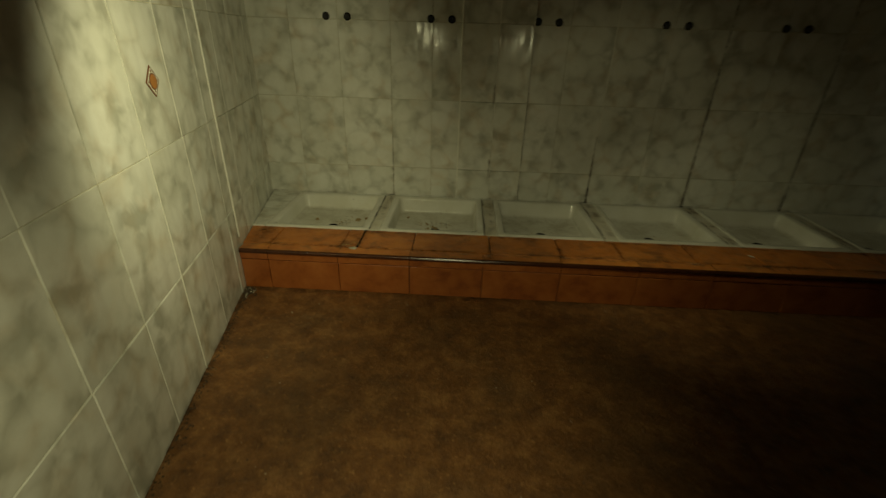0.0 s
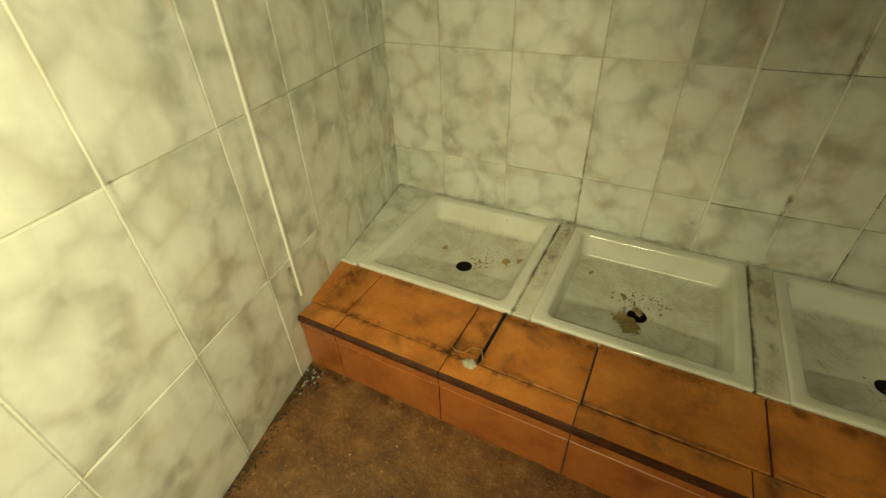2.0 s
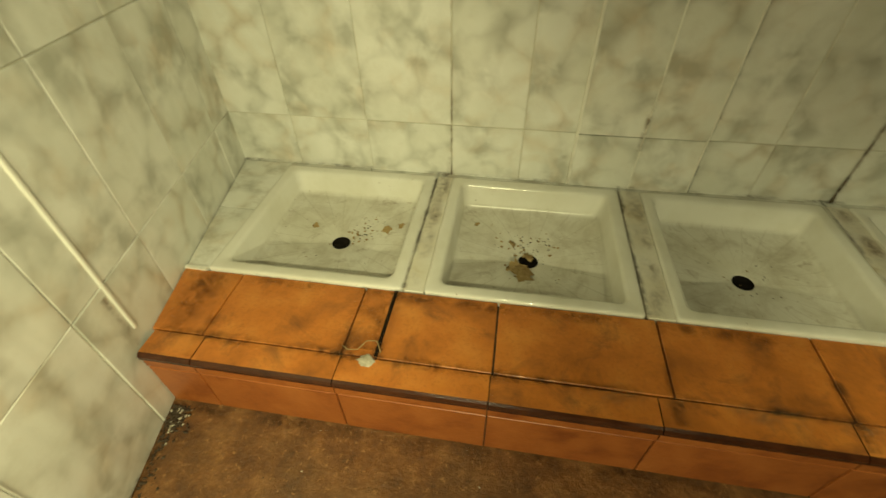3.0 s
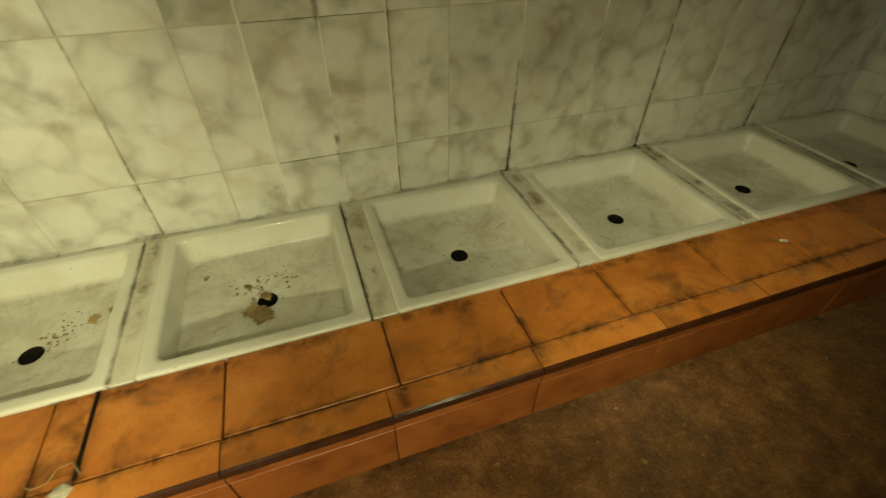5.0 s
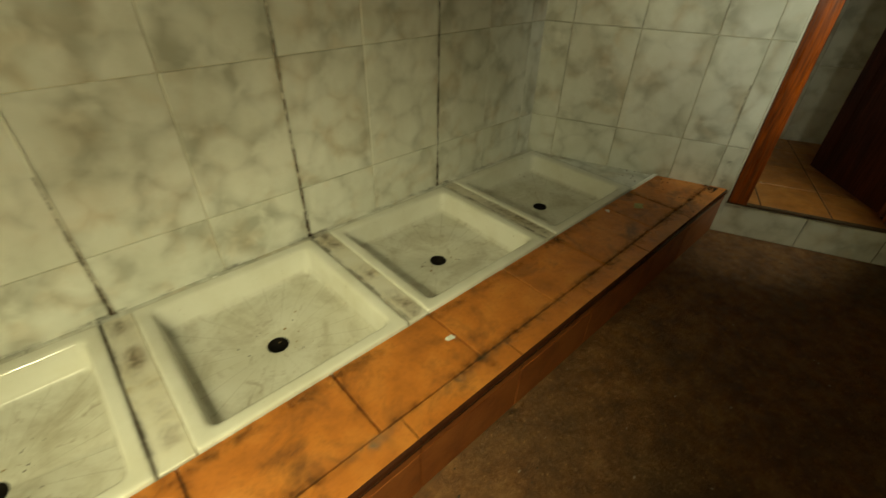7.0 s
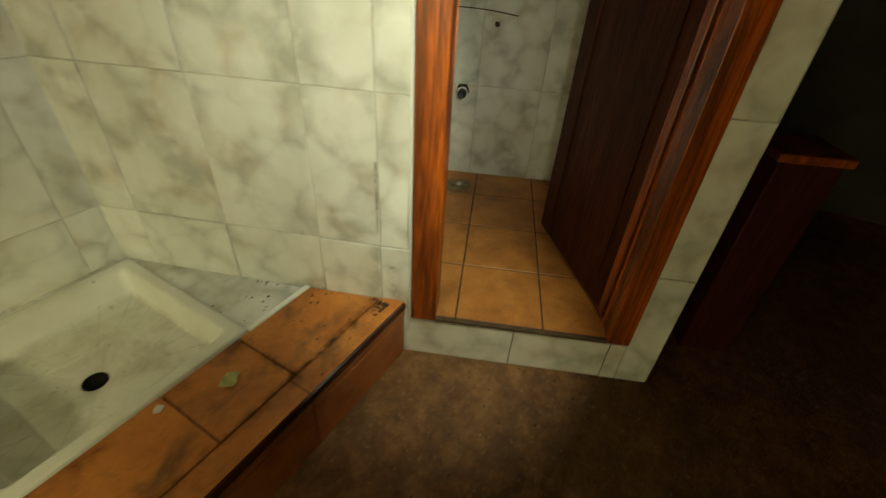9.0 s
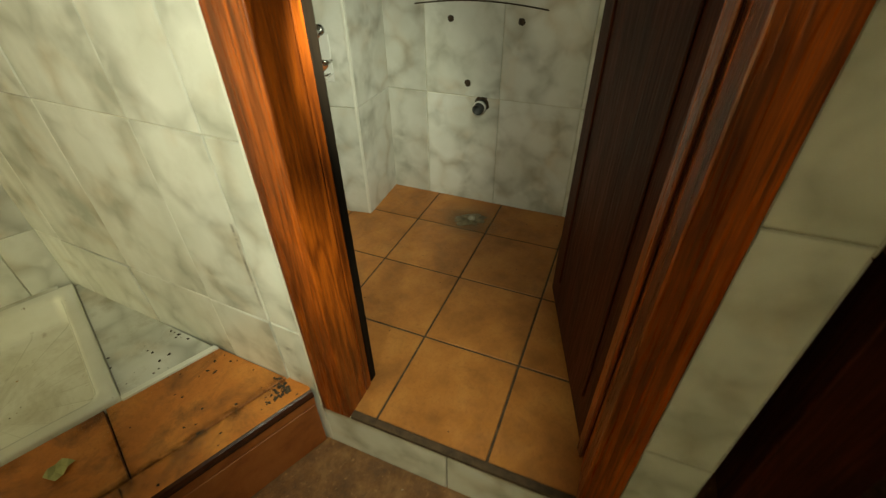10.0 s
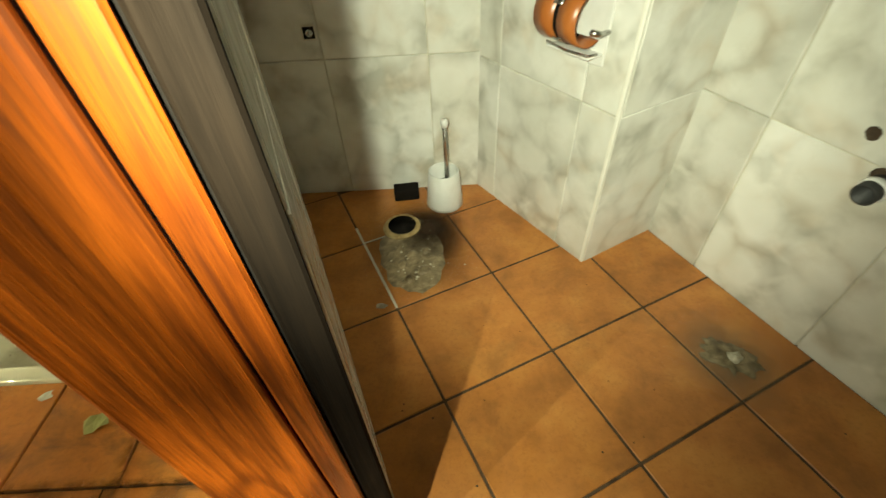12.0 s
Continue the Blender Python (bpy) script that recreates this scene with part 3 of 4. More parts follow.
def shower_tray():
    tray = thing("shower_tray", pose(TRAY_X[0], TRAY_Y, TOP), "dirty white porcelain shower tray with an open drain", "shower tray", "row of shower trays")
    f, b = Y_TRAY - TRAY_Y, TRAY_BACK - TRAY_Y
    bm = bmesh.new()
    rings = []
    for inset, r, z in ((0.0, 0.012, -0.155), (0.0, 0.012, 0.004), (0.003, 0.012, 0.008), (0.012, 0.014, 0.0085), (0.036, 0.026, 0.0065),
                        (0.045, 0.030, 0.003), (0.050, 0.032, -0.007), (0.058, 0.034, -0.095), (0.063, 0.036, -0.105), (0.076, 0.040, -0.1105), (0.16, 0.06, -0.114)):
        rings.append([bm.verts.new(p) for p in rounded(-HALF + inset, HALF - inset, f + inset * 1.05, b - inset * 0.95, r, z)])
    n = len(rings[0])
    for rad, z in ((0.046, -0.128), (0.038, -0.131), (0.036, -0.135)):
        rings.append([bm.verts.new((rad * math.cos(2 * math.pi * (i + 0.5) / n), rad * math.sin(2 * math.pi * (i + 0.5) / n), z)) for i in range(n)])
    for p, q in zip(rings, rings[1:]):
        for i in range(n):
            bm.faces.new((p[i], p[(i + 1) % n], q[(i + 1) % n], q[i]))
    smooth(part("basin", bm, PORCELAIN, tray))
    smooth(part("drain", lathe([(0.040, -0.1335), (0.038, -0.130), (0.034, -0.1315), (0.031, -0.150), (0.004, -0.152)], 24), BLACK, tray, "dark open drain hole with a rusty rim"))
    return tray


first_tray = shower_tray()
for x in TRAY_X[1:]:
    copy_thing(first_tray, pose(x, TRAY_Y, TOP))


# ---- the cubicle door ----
def door_frame():
    ob = thing("door_frame", T, "varnished reddish-brown wooden door frame", "door frame")
    for side, v0, v1 in (("jamb", -0.105, -0.013), ("jamb", -0.823, -0.745)):
        j = part(side, box(-0.014, 0.0825, v0, v1, 0.197, 2.20, 0.004, 2), WOOD, ob)
        s = -1 if v0 > -0.5 else 1
        e = v0 if v0 > -0.5 else v1
        part("door_stop", box(0.085, 0.113, min(e, e - s * 0.05), max(e, e - s * 0.05) + 0.0, 0.199, 2.20, 0.003), WOOD, j)
        # black filler added in the groove, coloured as its shade
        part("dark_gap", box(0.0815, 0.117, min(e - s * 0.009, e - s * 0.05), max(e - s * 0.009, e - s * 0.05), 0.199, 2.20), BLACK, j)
        # lining behind the stop: its shade is put into the wood colour
        part("inner_lining", box(0.116, 0.148, min(e - s * 0.004, e - s * 0.07), max(e - s * 0.004, e - s * 0.07), 0.199, 2.20, 0.003), SHADED_WOOD, j, "greyed wood lining with its shade in the colour")
    part("door_head", box(-0.014, 0.12, -0.745, -0.105, 2.11, 2.20, 0.004), WOOD, ob)
    part("sill_strip", box(-0.010, 0.010, -0.745, -0.105, 0.190, 0.2045, 0.002), DARK_GROUT, ob, "dark dirty joint along the door sill")


def door_leaf():
    ang = math.degrees(math.atan2(0.205, 0.635))
    ob = thing("door_1", T @ pose(0.11, -0.742, 0, 0, 0, ang), "dark brown wooden door standing open into the cubicle", "door", kind="structure")
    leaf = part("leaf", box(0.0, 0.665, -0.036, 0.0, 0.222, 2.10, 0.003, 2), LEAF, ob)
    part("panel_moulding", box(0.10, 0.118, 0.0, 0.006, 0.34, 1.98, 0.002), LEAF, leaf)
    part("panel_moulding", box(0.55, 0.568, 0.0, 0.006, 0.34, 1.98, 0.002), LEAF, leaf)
    part("edge_strip", box(-0.004, 0.03, 0.001, 0.010, 0.222, 2.10, 0.003), WOOD, ob, "lighter worn wooden edge strip")


door_frame()
door_leaf()


# ---- wall details ----
def on_wall(ob, x, z, out=0.0075):
    """A pose on a wall: x along it, z up, lying out from the tiles; local y points into the wall."""
    return pose(x, -out, z)


def diamond(size):
    h = size / 2
    bm = bmesh.new()
    f = [bm.verts.new(p) for p in ((0, -0.0012, -h), (h * 0.98, -0.0012, 0), (0, -0.0012, h), (-h * 0.98, -0.0012, 0))]
    k = [bm.verts.new((v.co.x, 0.001, v.co.z)) for v in f]
    bm.faces.new(f)
    for i in range(4):
        bm.faces.new((f[i], f[(i + 1) % 4], k[(i + 1) % 4], k[i]))
    return bm


def disc(radius, out, steps=24):
    bm = lathe([(radius, 0), (radius, 0.0012)], steps)
    bmesh.ops.rotate(bm, verts=bm.verts, matrix=Matrix.Rotation(radians(90), 3, "X"))
    bmesh.ops.translate(bm, verts=bm.verts, vec=(0, -out, 0))
    return bm


def inlay(s, z):
    base = part("inlay", diamond(0.116), INK, wall_left, "brown and orange printed diamond inlay", on_wall(wall_left, base_s - s, z))
    part("inner_diamond", diamond(0.098), BEAD, base, m=pose(0, -0.001, 0))
    part("ring", disc(0.031, 0.0022), INK, base)
    part("disc", disc(0.026, 0.0030), PRINT, base)
    for dx, dz in ((0, 0.037), (0, -0.037), (0.037, 0), (-0.037, 0)):
        part("corner_mark", diamond(0.012), INK, base, m=pose(dx, -0.0015, dz))


inlay(0.568, 1.268)


def bead(owner, x, z0, z1, width=0.011, out=0.012):
    bm = box(-width / 2, width / 2, -out, 0.004, z0, z1, 0.003, 2)
    part("trim_bead", bm, BEAD, owner, "white edging bead, or pale line along a joint", pose(x, 0, 0))


bead(wall_left, base_s + 0.056, 0.325, CEIL, 0.012)
# two thin white strips draw the glare along ridged tile joints
bead(wall_left, base_s - 0.412, 0.004, CEIL, 0.003, 0.0072)
bead(wall_left, base_s - 0.751, 0.004, CEIL, 0.004, 0.0072)
for x, w in ((-0.088, 0.012), (0.166, 0.007), (0.402, 0.006), (0.965, 0.006)):
    bead(wall_back, x - bx, TOP, CEIL, w, 0.010 if x > 0.5 else 0.0195)


def streak(owner, x, z0, z1, width, seed, material=RUST_X, out=0.0085):
    """A run of dirt along an upright joint, or a painted shadow line along a panel edge."""
    bm = bmesh.new()
    bm.faces.new([bm.verts.new(p) for p in ((-width, -out, z0), (width, -out, z0), (width, -out, z1), (-width, -out, z1))])
    return part("dirt_streak", bm, material, owner, m=pose(x, 0, 0))


for x, z0, z1, w, seed in ((-0.600, TOP, 1.2, 0.006, 1), (0.160, 0.45, 0.75, 0.014, 2), (0.160, 0.9, 1.15, 0.014, 22), (0.958, TOP, 0.62, 0.012, 3),
                           (1.722, TOP, 1.3, 0.012, 4), (2.49, TOP, 1.3, 0.012, 5), (-0.088, TOP, 0.45, 0.006, 6), (0.408, 0.6, 1.1, 0.006, 7),
                           (-0.61, TOP, 0.36, 0.016, 8), (0.972, TOP, 0.40, 0.016, 9)):
    streak(wall_back, x - bx, z0, z1, w * 1.2, seed, out=0.0205 if -0.2 < x < 0.5 else 0.0108)
# dirty joints; the thin line at 0.408 paints the proud panel's shadow edge
for x, z1, w in ((0.408, 1.9, 0.003), (0.958, 0.8, 0.006), (1.722, CEIL, 0.0075), (2.492, CEIL, 0.0065)):
    streak(wall_back, x - bx, TOP, z1, w, 40, JOINT_X, 0.0208 if -0.1 < x < 0.405 else 0.0112)
    streak(wall_back, x - bx, TOP, TOP + 0.13, w * 2.2, 41, JOINT_X, 0.0212 if -0.1 < x < 0.405 else 0.0116)
streak(wall_end, end_len - 0.105, TOP + 0.18, TOP + 0.55, 0.008, 31, GRIME_X)
streak(wall_end, end_len - 0.055, TOP, TOP + 0.16, 0.03, 32, GRIME_X)
streak(wall_left, base_s + 0.03, TOP + 0.01, 0.48, 0.016, 33)
streak(wall_left, base_s - 0.4, 0.97, 1.03, 0.01, 34)


def smear(x0, x1, y0, y1, z, material, owner=step, name="grime"):
    """A thin film of dirt lying on a flat surface."""
    bm = bmesh.new()
    w, d = (x1 - x0) / 2, (y1 - y0) / 2
    bm.faces.new([bm.verts.new(p) for p in ((-w, -d, 0), (w, -d, 0), (w, d, 0), (-w, d, 0))])
    return part(name, bm, material, owner, m=pose((x0 + x1) / 2, (y0 + y1) / 2, z))


smear(-1.37, 3.66, 2.405, 2.470, TOP + 0.0016, GRIME_Y)
smear(-1.37, 3.66, 2.418, 2.456, TOP + 0.0019, GRIME_Y)
smear(-0.10, 3.62, 2.385, 2.450, TOP + 0.0022, PALE_Y)
smear(-1.42, 3.55, 2.640, 2.712, TOP + 0.0018, GRIME_Y)
for x in (-1.228, -0.782, -0.338, 0.146, 0.58, 0.957, 1.40, 1.80, 2.555, 3.25):
    smear(x - 0.028, x + 0.028, 2.36, 2.70, TOP + 0.0025, GRIME_X)
part("open_joint", box(-0.684, -0.672, 2.445, 2.700, TOP - 0.004, TOP + 0.0012), BLACK, step, "wide black open joint")
smear(-0.70, -0.645, 2.44, 2.74, TOP + 0.0028, GRIME_X)
smear(-1.42, -1.23, 2.44, 2.69, TOP + 0.0030, GRIME_X)
smear(-0.80, -0.62, 2.46, 2.70, TOP + 0.0040, GRIME_X)
smear(-1.2, -0.4, 2.66, 2.712, TOP + 0.0034, GRIME_Y)
for a_, b_ in zip(TRAY_X, TRAY_X[1:]):
    smear(a_ + HALF - 0.010, a_ + HALF + 0.022, 2.71, 3.43, TOP + 0.0096, GRIME_X, name="seam_dirt")
    smear(a_ + HALF - 0.004, a_ + HALF + 0.012, 2.71, 3.43, TOP + 0.0100, GRIME_X, name="seam_dirt")
    smear(a_ + HALF + 0.006, b_ - HALF + 0.006, 2.71, 3.43, TOP + 0.0104, RUST_X, name="seam_rust")
smear(-1.60, 3.25, 3.398, 3.440, TOP + 0.0098, GRIME_Y)
foot = frame_of((left_x(0.0), 0.0), (left_x(2.34), 2.34))
bm = bmesh.new()
bm.faces.new([bm.verts.new(p) for p in ((0, -0.06, 0.0012), (2.39, -0.06, 0.0012), (2.39, 0.045, 0.0012), (0, 0.045, 0.0012))])
part("foot_dirt", bm, GRIME_Y, floor, m=foot)
bm = bmesh.new()
bm.faces.new([bm.verts.new(p) for p in ((0, -0.0085, -0.02), (2.39, -0.0085, -0.02), (2.39, -0.0085, 0.03), (0, -0.0085, 0.03))])
part("foot_dirt", bm, GRIME_Z, wall_left, m=pose(base_s - 2.39, 0, 0))
smear(-1.36, 3.68, 2.30, 2.372, 0.0014, GRIME_Y, floor, "foot_dirt")

# patch of cement and a bent wire in the step's broken corner
patch = smooth(part("cement_patch", blob(16, 0.030, 0.003, 0.25, 5, 1.0, 0.7), DEBRIS, step, m=pose(-0.70, 2.425, TOP)))
wire = tagged(smooth(part("wire", tube([(-0.07, 0.01, 0.004), (-0.05, -0.005, 0.008), (-0.02, 0.0, 0.006), (0.0, 0.03, 0.012), (0.03, 0.035, 0.010), (0.05, 0.0, 0.005)], 0.0016, 6), LEAF_DRY,
                          m=pose(-0.715, 2.455, TOP))), "bent piece of pale wire on the step", "wire")


# ---- shower pipe stubs ----
def pipe_stub(x):
    ob = thing("pipe_stub", pose(x, Y_BACK, 1.558), "dark cut water pipe stub in the shower wall", "pipe", "pipe stubs above the trays")
    body = lathe([(0.016, 0), (0.016, 0.030), (0.013, 0.032), (0.010, 0.020)], 14)
    bmesh.ops.rotate(body, verts=body.verts, matrix=Matrix.Rotation(radians(90), 3, "X"))
    smooth(part("stub", body, PVC, ob))
    ring = lathe([(0.026, 0), (0.026, 0.006), (0.017, 0.008)], 16)
    bmesh.ops.rotate(ring, verts=ring.verts, matrix=Matrix.Rotation(radians(90), 3, "X"))
    smooth(part("rosette", ring, BLACK, ob))
    return ob


first_stub = pipe_stub(-1.049)
for x in (-0.898, -0.314, -0.169, 0.423, 0.566, 1.29, 1.435, 2.08, 2.225, 2.87, 3.015):
    copy_thing(first_stub, pose(x, Y_BACK, 1.558))


# ---- the cubicle's things ----
# An uneven dark disc on the tile; the hole's inner shade is its colour.
def drilled_hole(v, z, r, seed):
    rng = random.Random(seed)
    bm = bmesh.new()
    n = 20
    rings = []
    for f, y in ((1.25, -0.0022), (1.05, -0.0034), (0.9, -0.0036), (0.5, -0.0034)):
        rings.append([bm.verts.new((r * f * (1 + 0.15 * rng.uniform(-1, 1)) * math.cos(6.2832 * i / n), y, r * f * (1 + 0.15 * rng.uniform(-1, 1)) * math.sin(6.2832 * i / n))) for i in range(n)])
    for p, q in zip(rings, rings[1:]):
        for i in range(n):
            bm.faces.new((p[i], p[(i + 1) % n], q[(i + 1) % n], q[i]))
    bm.faces.new(rings[-1])
    part("drilled_hole", bm, DIRT_AND_HOLE, wall_far, "dark disc drawn as a chipped hole", pose(0.425 - v, -0.0052, z))


for v, z, r, seed in ((0.098, 1.030, 0.011, 1), (-0.200, 1.032, 0.011, 2), (0.018, 0.780, 0.012, 3), (-0.052, 0.697, 0.026, 4)):
    drilled_hole(v, z, r, seed)
arc = [(0.425 - (0.26 - 0.56 * k / 16), -0.0065, 1.066 + 0.032 * math.sin(math.pi * (0.12 + 0.78 * k / 16))) for k in range(17)]
part("sealant_line", tube(arc, 0.0030, 6), DIRT_AND_HOLE, wall_far, "dark curved sealant line of a removed basin")


def waste_pipe():
    p = tp(1.295, -0.050)
    ob = thing("waste_pipe", pose(p[0], p[1], 0.692) @ pose(0, 0, 0, 0, 0, 23.5) @ pose(0, 0, 0, 0, -96, 0), "grey plastic waste pipe stub sticking out of the wall", "pipe")
    smooth(part("pipe", lathe([(0.024, -0.02), (0.024, 0.060), (0.0205, 0.061), (0.0195, 0.01), (0.002, 0.009)], 24), PVC, ob))
    smooth(part("collar", lathe([(0.0245, 0.022), (0.0285, 0.024), (0.0285, 0.036), (0.0245, 0.038)], 24, False), WHITE_PLASTIC, ob, "white plastic ring"))


waste_pipe()

FZ = 0.2005


def toilet_brush():
    ob = thing("toilet_brush", pose(4.005, 3.465, FZ), "white plastic toilet brush in its holder", "toilet brush")
    smooth(part("holder", lathe([(0.070, 0), (0.072, 0.004), (0.058, 0.150), (0.055, 0.152), (0.053, 0.148), (0.060, 0.02), (0.004, 0.018)], 28), WHITE_PLASTIC, ob))
    smooth(part("handle", tube([(0.012, 0.0, 0.03), (0.012, 0.006, 0.16), (0.010, 0.012, 0.26), (0.010, 0.016, 0.325)], 0.0085, 12), CHROME, ob, "thin grey handle"))
    smooth(part("knob", lathe([(0.006, 0), (0.013, 0.004), (0.014, 0.024), (0.008, 0.032)], 14), WHITE_PLASTIC, ob, m=pose(0.010, 0.016, 0.318)))
    smooth(part("bristles", lathe([(0.02, 0.02), (0.04, 0.03), (0.04, 0.09), (0.015, 0.10)], 18), PVC, ob))


toilet_brush()


def film_sheet(w, d):
    bm = bmesh.new()
    bm.faces.new([bm.verts.new(p) for p in ((-w, -d, 0), (w, -d, 0), (w, d, 0), (-w, d, 0))])
    return bm


def old_toilet_outlet():
    """The place where a toilet bowl has stood: cement oval, open pipe, scorched ring."""
    ob = thing("toilet_outlet", pose(3.875, 3.20, FZ, 0, 0, 8), "open toilet outlet in a grey cement patch, scorched around", "drain")
    film = film_sheet(0.16, 0.17)
    part("scorch", film, SCORCH, ob, "brown-black scorched stain", pose(0.075, 0.09, 0.0105))
    part("scorch", film_sheet(0.22, 0.30), SCORCH, ob, "brown-black scorched stain", pose(0.03, 0.03, 0.0012))
    smooth(part("cement_bed", blob(30, 0.118, 0.0045, 0.07, 8, 0.95, 1.62), CEMENT, ob, "lumpy grey cement", pose(0, -0.01, 0.0015)))
    smooth(part("outlet_rim", lathe([(0.072, 0.0), (0.066, 0.008), (0.056, 0.011), (0.051, 0.009), (0.048, 0.004)], 30, False), LEAF_DRY, ob, "ochre sealant rim", pose(-0.018, 0.125, 0.006)))
    smooth(part("outlet_hole", lathe([(0.052, 0.010), (0.046, 0.0075), (0.004, 0.0070)], 26), BLACK, ob, m=pose(-0.018, 0.125, 0.008)))
    for i, (x, y, r) in enumerate(((0.03, -0.11, 0.024), (-0.04, -0.07, 0.02), (0.05, -0.02, 0.018), (-0.02, -0.14, 0.018), (0.0, -0.03, 0.02))):
        smooth(part("cement_lump", blob(10, r, 0.007, 0.25, 60 + i), CEMENT, ob, m=pose(x, y, 0.006)))


old_toilet_outlet()
film = bmesh.new()
film.faces.new([film.verts.new(p) for p in ((-0.17, -0.17, 0), (0.17, -0.17, 0), (0.17, 0.17, 0), (-0.17, 0.17, 0))])
p0, p1 = tp(0.350, 0.505), tp(0.350, 0.93)
joint = part("pale_joint", box(0, 0.425, -0.004, 0.004, 0.0, 0.0016), SEAM, bed, "pale cement in a floor joint", pose(p0[0], p0[1], 0.2000, 0, 0, 23.5 + 90))
part("pale_joint", box(0, 0.11, -0.003, 0.003, 0.0, 0.0016), SEAM, bed, "pale cement in a floor joint", pose(*tp(0.345, 0.838), 0.2000, 0, 0, 23.5))
chip = blob(7, 0.016, 0.003, 0.4, 12)
tagged(part("porcelain_chip", chip, DEBRIS, m=pose(3.785, 2.955, FZ)), "pale chip of broken porcelain on the floor", "chip")
bm = box(-0.05, 0.05, -0.028, 0.028, 0, 0.052, 0.006, 2)
tagged(part("plastic_block", bm, BLACK, m=pose(3.853, 3.515, FZ, 0, 0, 5)), "small black plastic block by the wall", "block")
u, v = 1.10, -0.075
p = tp(u, v)
mortar = tagged(smooth(part("mortar_patch", blob(30, 0.062, 0.008, 0.30, 15, 1.2, 0.8), CEMENT, m=pose(p[0], p[1], FZ, 0, 0, -40))), "rough grey mortar patch on the tile floor", "mortar")
part("mortar_haze", film, HAZE, mortar, "grey film of spread mortar", pose(0, 0, 0.0012))
smooth(part("mortar_lump", blob(9, 0.020, 0.014, 0.3, 18), DEBRIS, mortar, m=pose(0.01, 0.0, 0.007)))


def paper_holder():
    m = frame_of(PIL_B, PIL_A) @ pose(0.434, -0.0075, 0.950)
    ob = thing("paper_holder", m, "brown plastic toilet paper holder with chrome bands", "paper holder")
    part("back_plate", box(-0.060, 0.074, -0.006, 0.0, -0.122, 0.060, 0.004, 2), WHITE_PLASTIC, ob, "white plastic back plate")

    def shell(name, x0, x1, r0, r1, material, a0=-120, a1=95, label=""):
        bm = bmesh.new()
        rows = []
        for k in range(19):
            a = radians(a0 + (a1 - a0) * k / 18)
            c, s_ = math.cos(a), math.sin(a)
            rows.append([bm.verts.new((x, -0.066 - r * c, r * s_)) for x, r in ((x0, r0), (x0, r1), (x1, r1), (x1, r0))])
        for p_, q_ in zip(rows, rows[1:]):
            for i in range(4):
                bm.faces.new((p_[i], p_[(i + 1) % 4], q_[(i + 1) % 4], q_[i]))
        bm.faces.new(rows[0])
        bm.faces.new(rows[-1][::-1])
        return smooth(part(name, bm, material, ob, label))

    shell("cover", -0.058, 0.004, 0.057, 0.062, BROWN_PLASTIC)
    shell("cover", 0.016, 0.070, 0.057, 0.062, BROWN_PLASTIC)
    shell("band", 0.004, 0.016, 0.0575, 0.060, BLACK, -120, 95, "dark gap between the two covers")
    for a0, a1 in ((-112, -42), (28, 92)):
        shell("clasp", -0.004, 0.024, 0.0625, 0.0645, CHROME, a0, a1, "chrome clasp over the gap")
    smooth(part("arm", tube([(0.040, 0.0, 0.070), (0.046, -0.03, 0.068), (0.030, -0.06, 0.066)], 0.007, 8), CHROME, ob, "chrome arm"))
    smooth(part("arm", tube([(0.070, -0.004, -0.040), (0.078, -0.04, -0.036), (0.066, -0.062, -0.03)], 0.007, 8), CHROME, ob, "chrome arm"))
    smooth(part("tear_bar", tube([(-0.068, -0.060, -0.080), (0.0, -0.066, -0.084), (0.066, -0.060, -0.084), (0.078, -0.04, -0.080)], 0.0035, 8), CHROME, ob, "thin chrome tear bar"))
    rosette = lathe([(0.022, 0), (0.021, 0.006), (0.010, 0.012)], 18)
    bmesh.ops.rotate(rosette, verts=rosette.verts, matrix=Matrix.Rotation(radians(90), 3, "X"))
    smooth(part("rosette", rosette, CHROME, ob, "round chrome rosette", pose(0.040, 0, 0.070)))
    part("tray_lip", box(-0.072, 0.070, -0.060, -0.005, -0.094, -0.089, 0.002), WHITE_PLASTIC, ob, "white plastic lip")


paper_holder()


def wall_socket():
    ob = thing("wall_outlet", pose(3.597, 3.5785, 0.822), "open square wall box with a round fitting", "wall box")
    part("frame", box(-0.024, 0.024, -0.004, 0.0, -0.024, 0.024, 0.002), SEAM, ob)
    part("recess", box(-0.018, 0.018, -0.0055, -0.002, -0.018, 0.018), BLACK, ob)
    fit_ = lathe([(0.012, 0), (0.012, 0.005), (0.007, 0.007), (0.006, 0.003)], 18)
    bmesh.ops.rotate(fit_, verts=fit_.verts, matrix=Matrix.Rotation(radians(90), 3, "X"))
    smooth(part("fitting", fit_, CHROME, ob, m=pose(0.002, -0.005, 0)))


wall_socket()
pm = frame_of(PIL_B, PIL_A)
length = math.hypot(PIL_A[0] - PIL_B[0], PIL_A[1] - PIL_B[1])
bead(wall_end, end_len + 0.006, 0.20, CEIL, 0.010, 0.009)
bead(wall_pillar, length - 0.002, 0.2, CEIL, 0.012, 0.009)


def pedestal():
    ob = thing("wooden_post", T @ pose(0.32, -1.24, 0), "dark brown wooden post beside the cubicle wall", "post")
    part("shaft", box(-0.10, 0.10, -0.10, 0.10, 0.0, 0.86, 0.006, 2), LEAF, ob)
    # lighter wood on the cap puts the lit top face into colour
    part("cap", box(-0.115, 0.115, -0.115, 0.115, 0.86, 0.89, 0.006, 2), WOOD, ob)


pedestal()


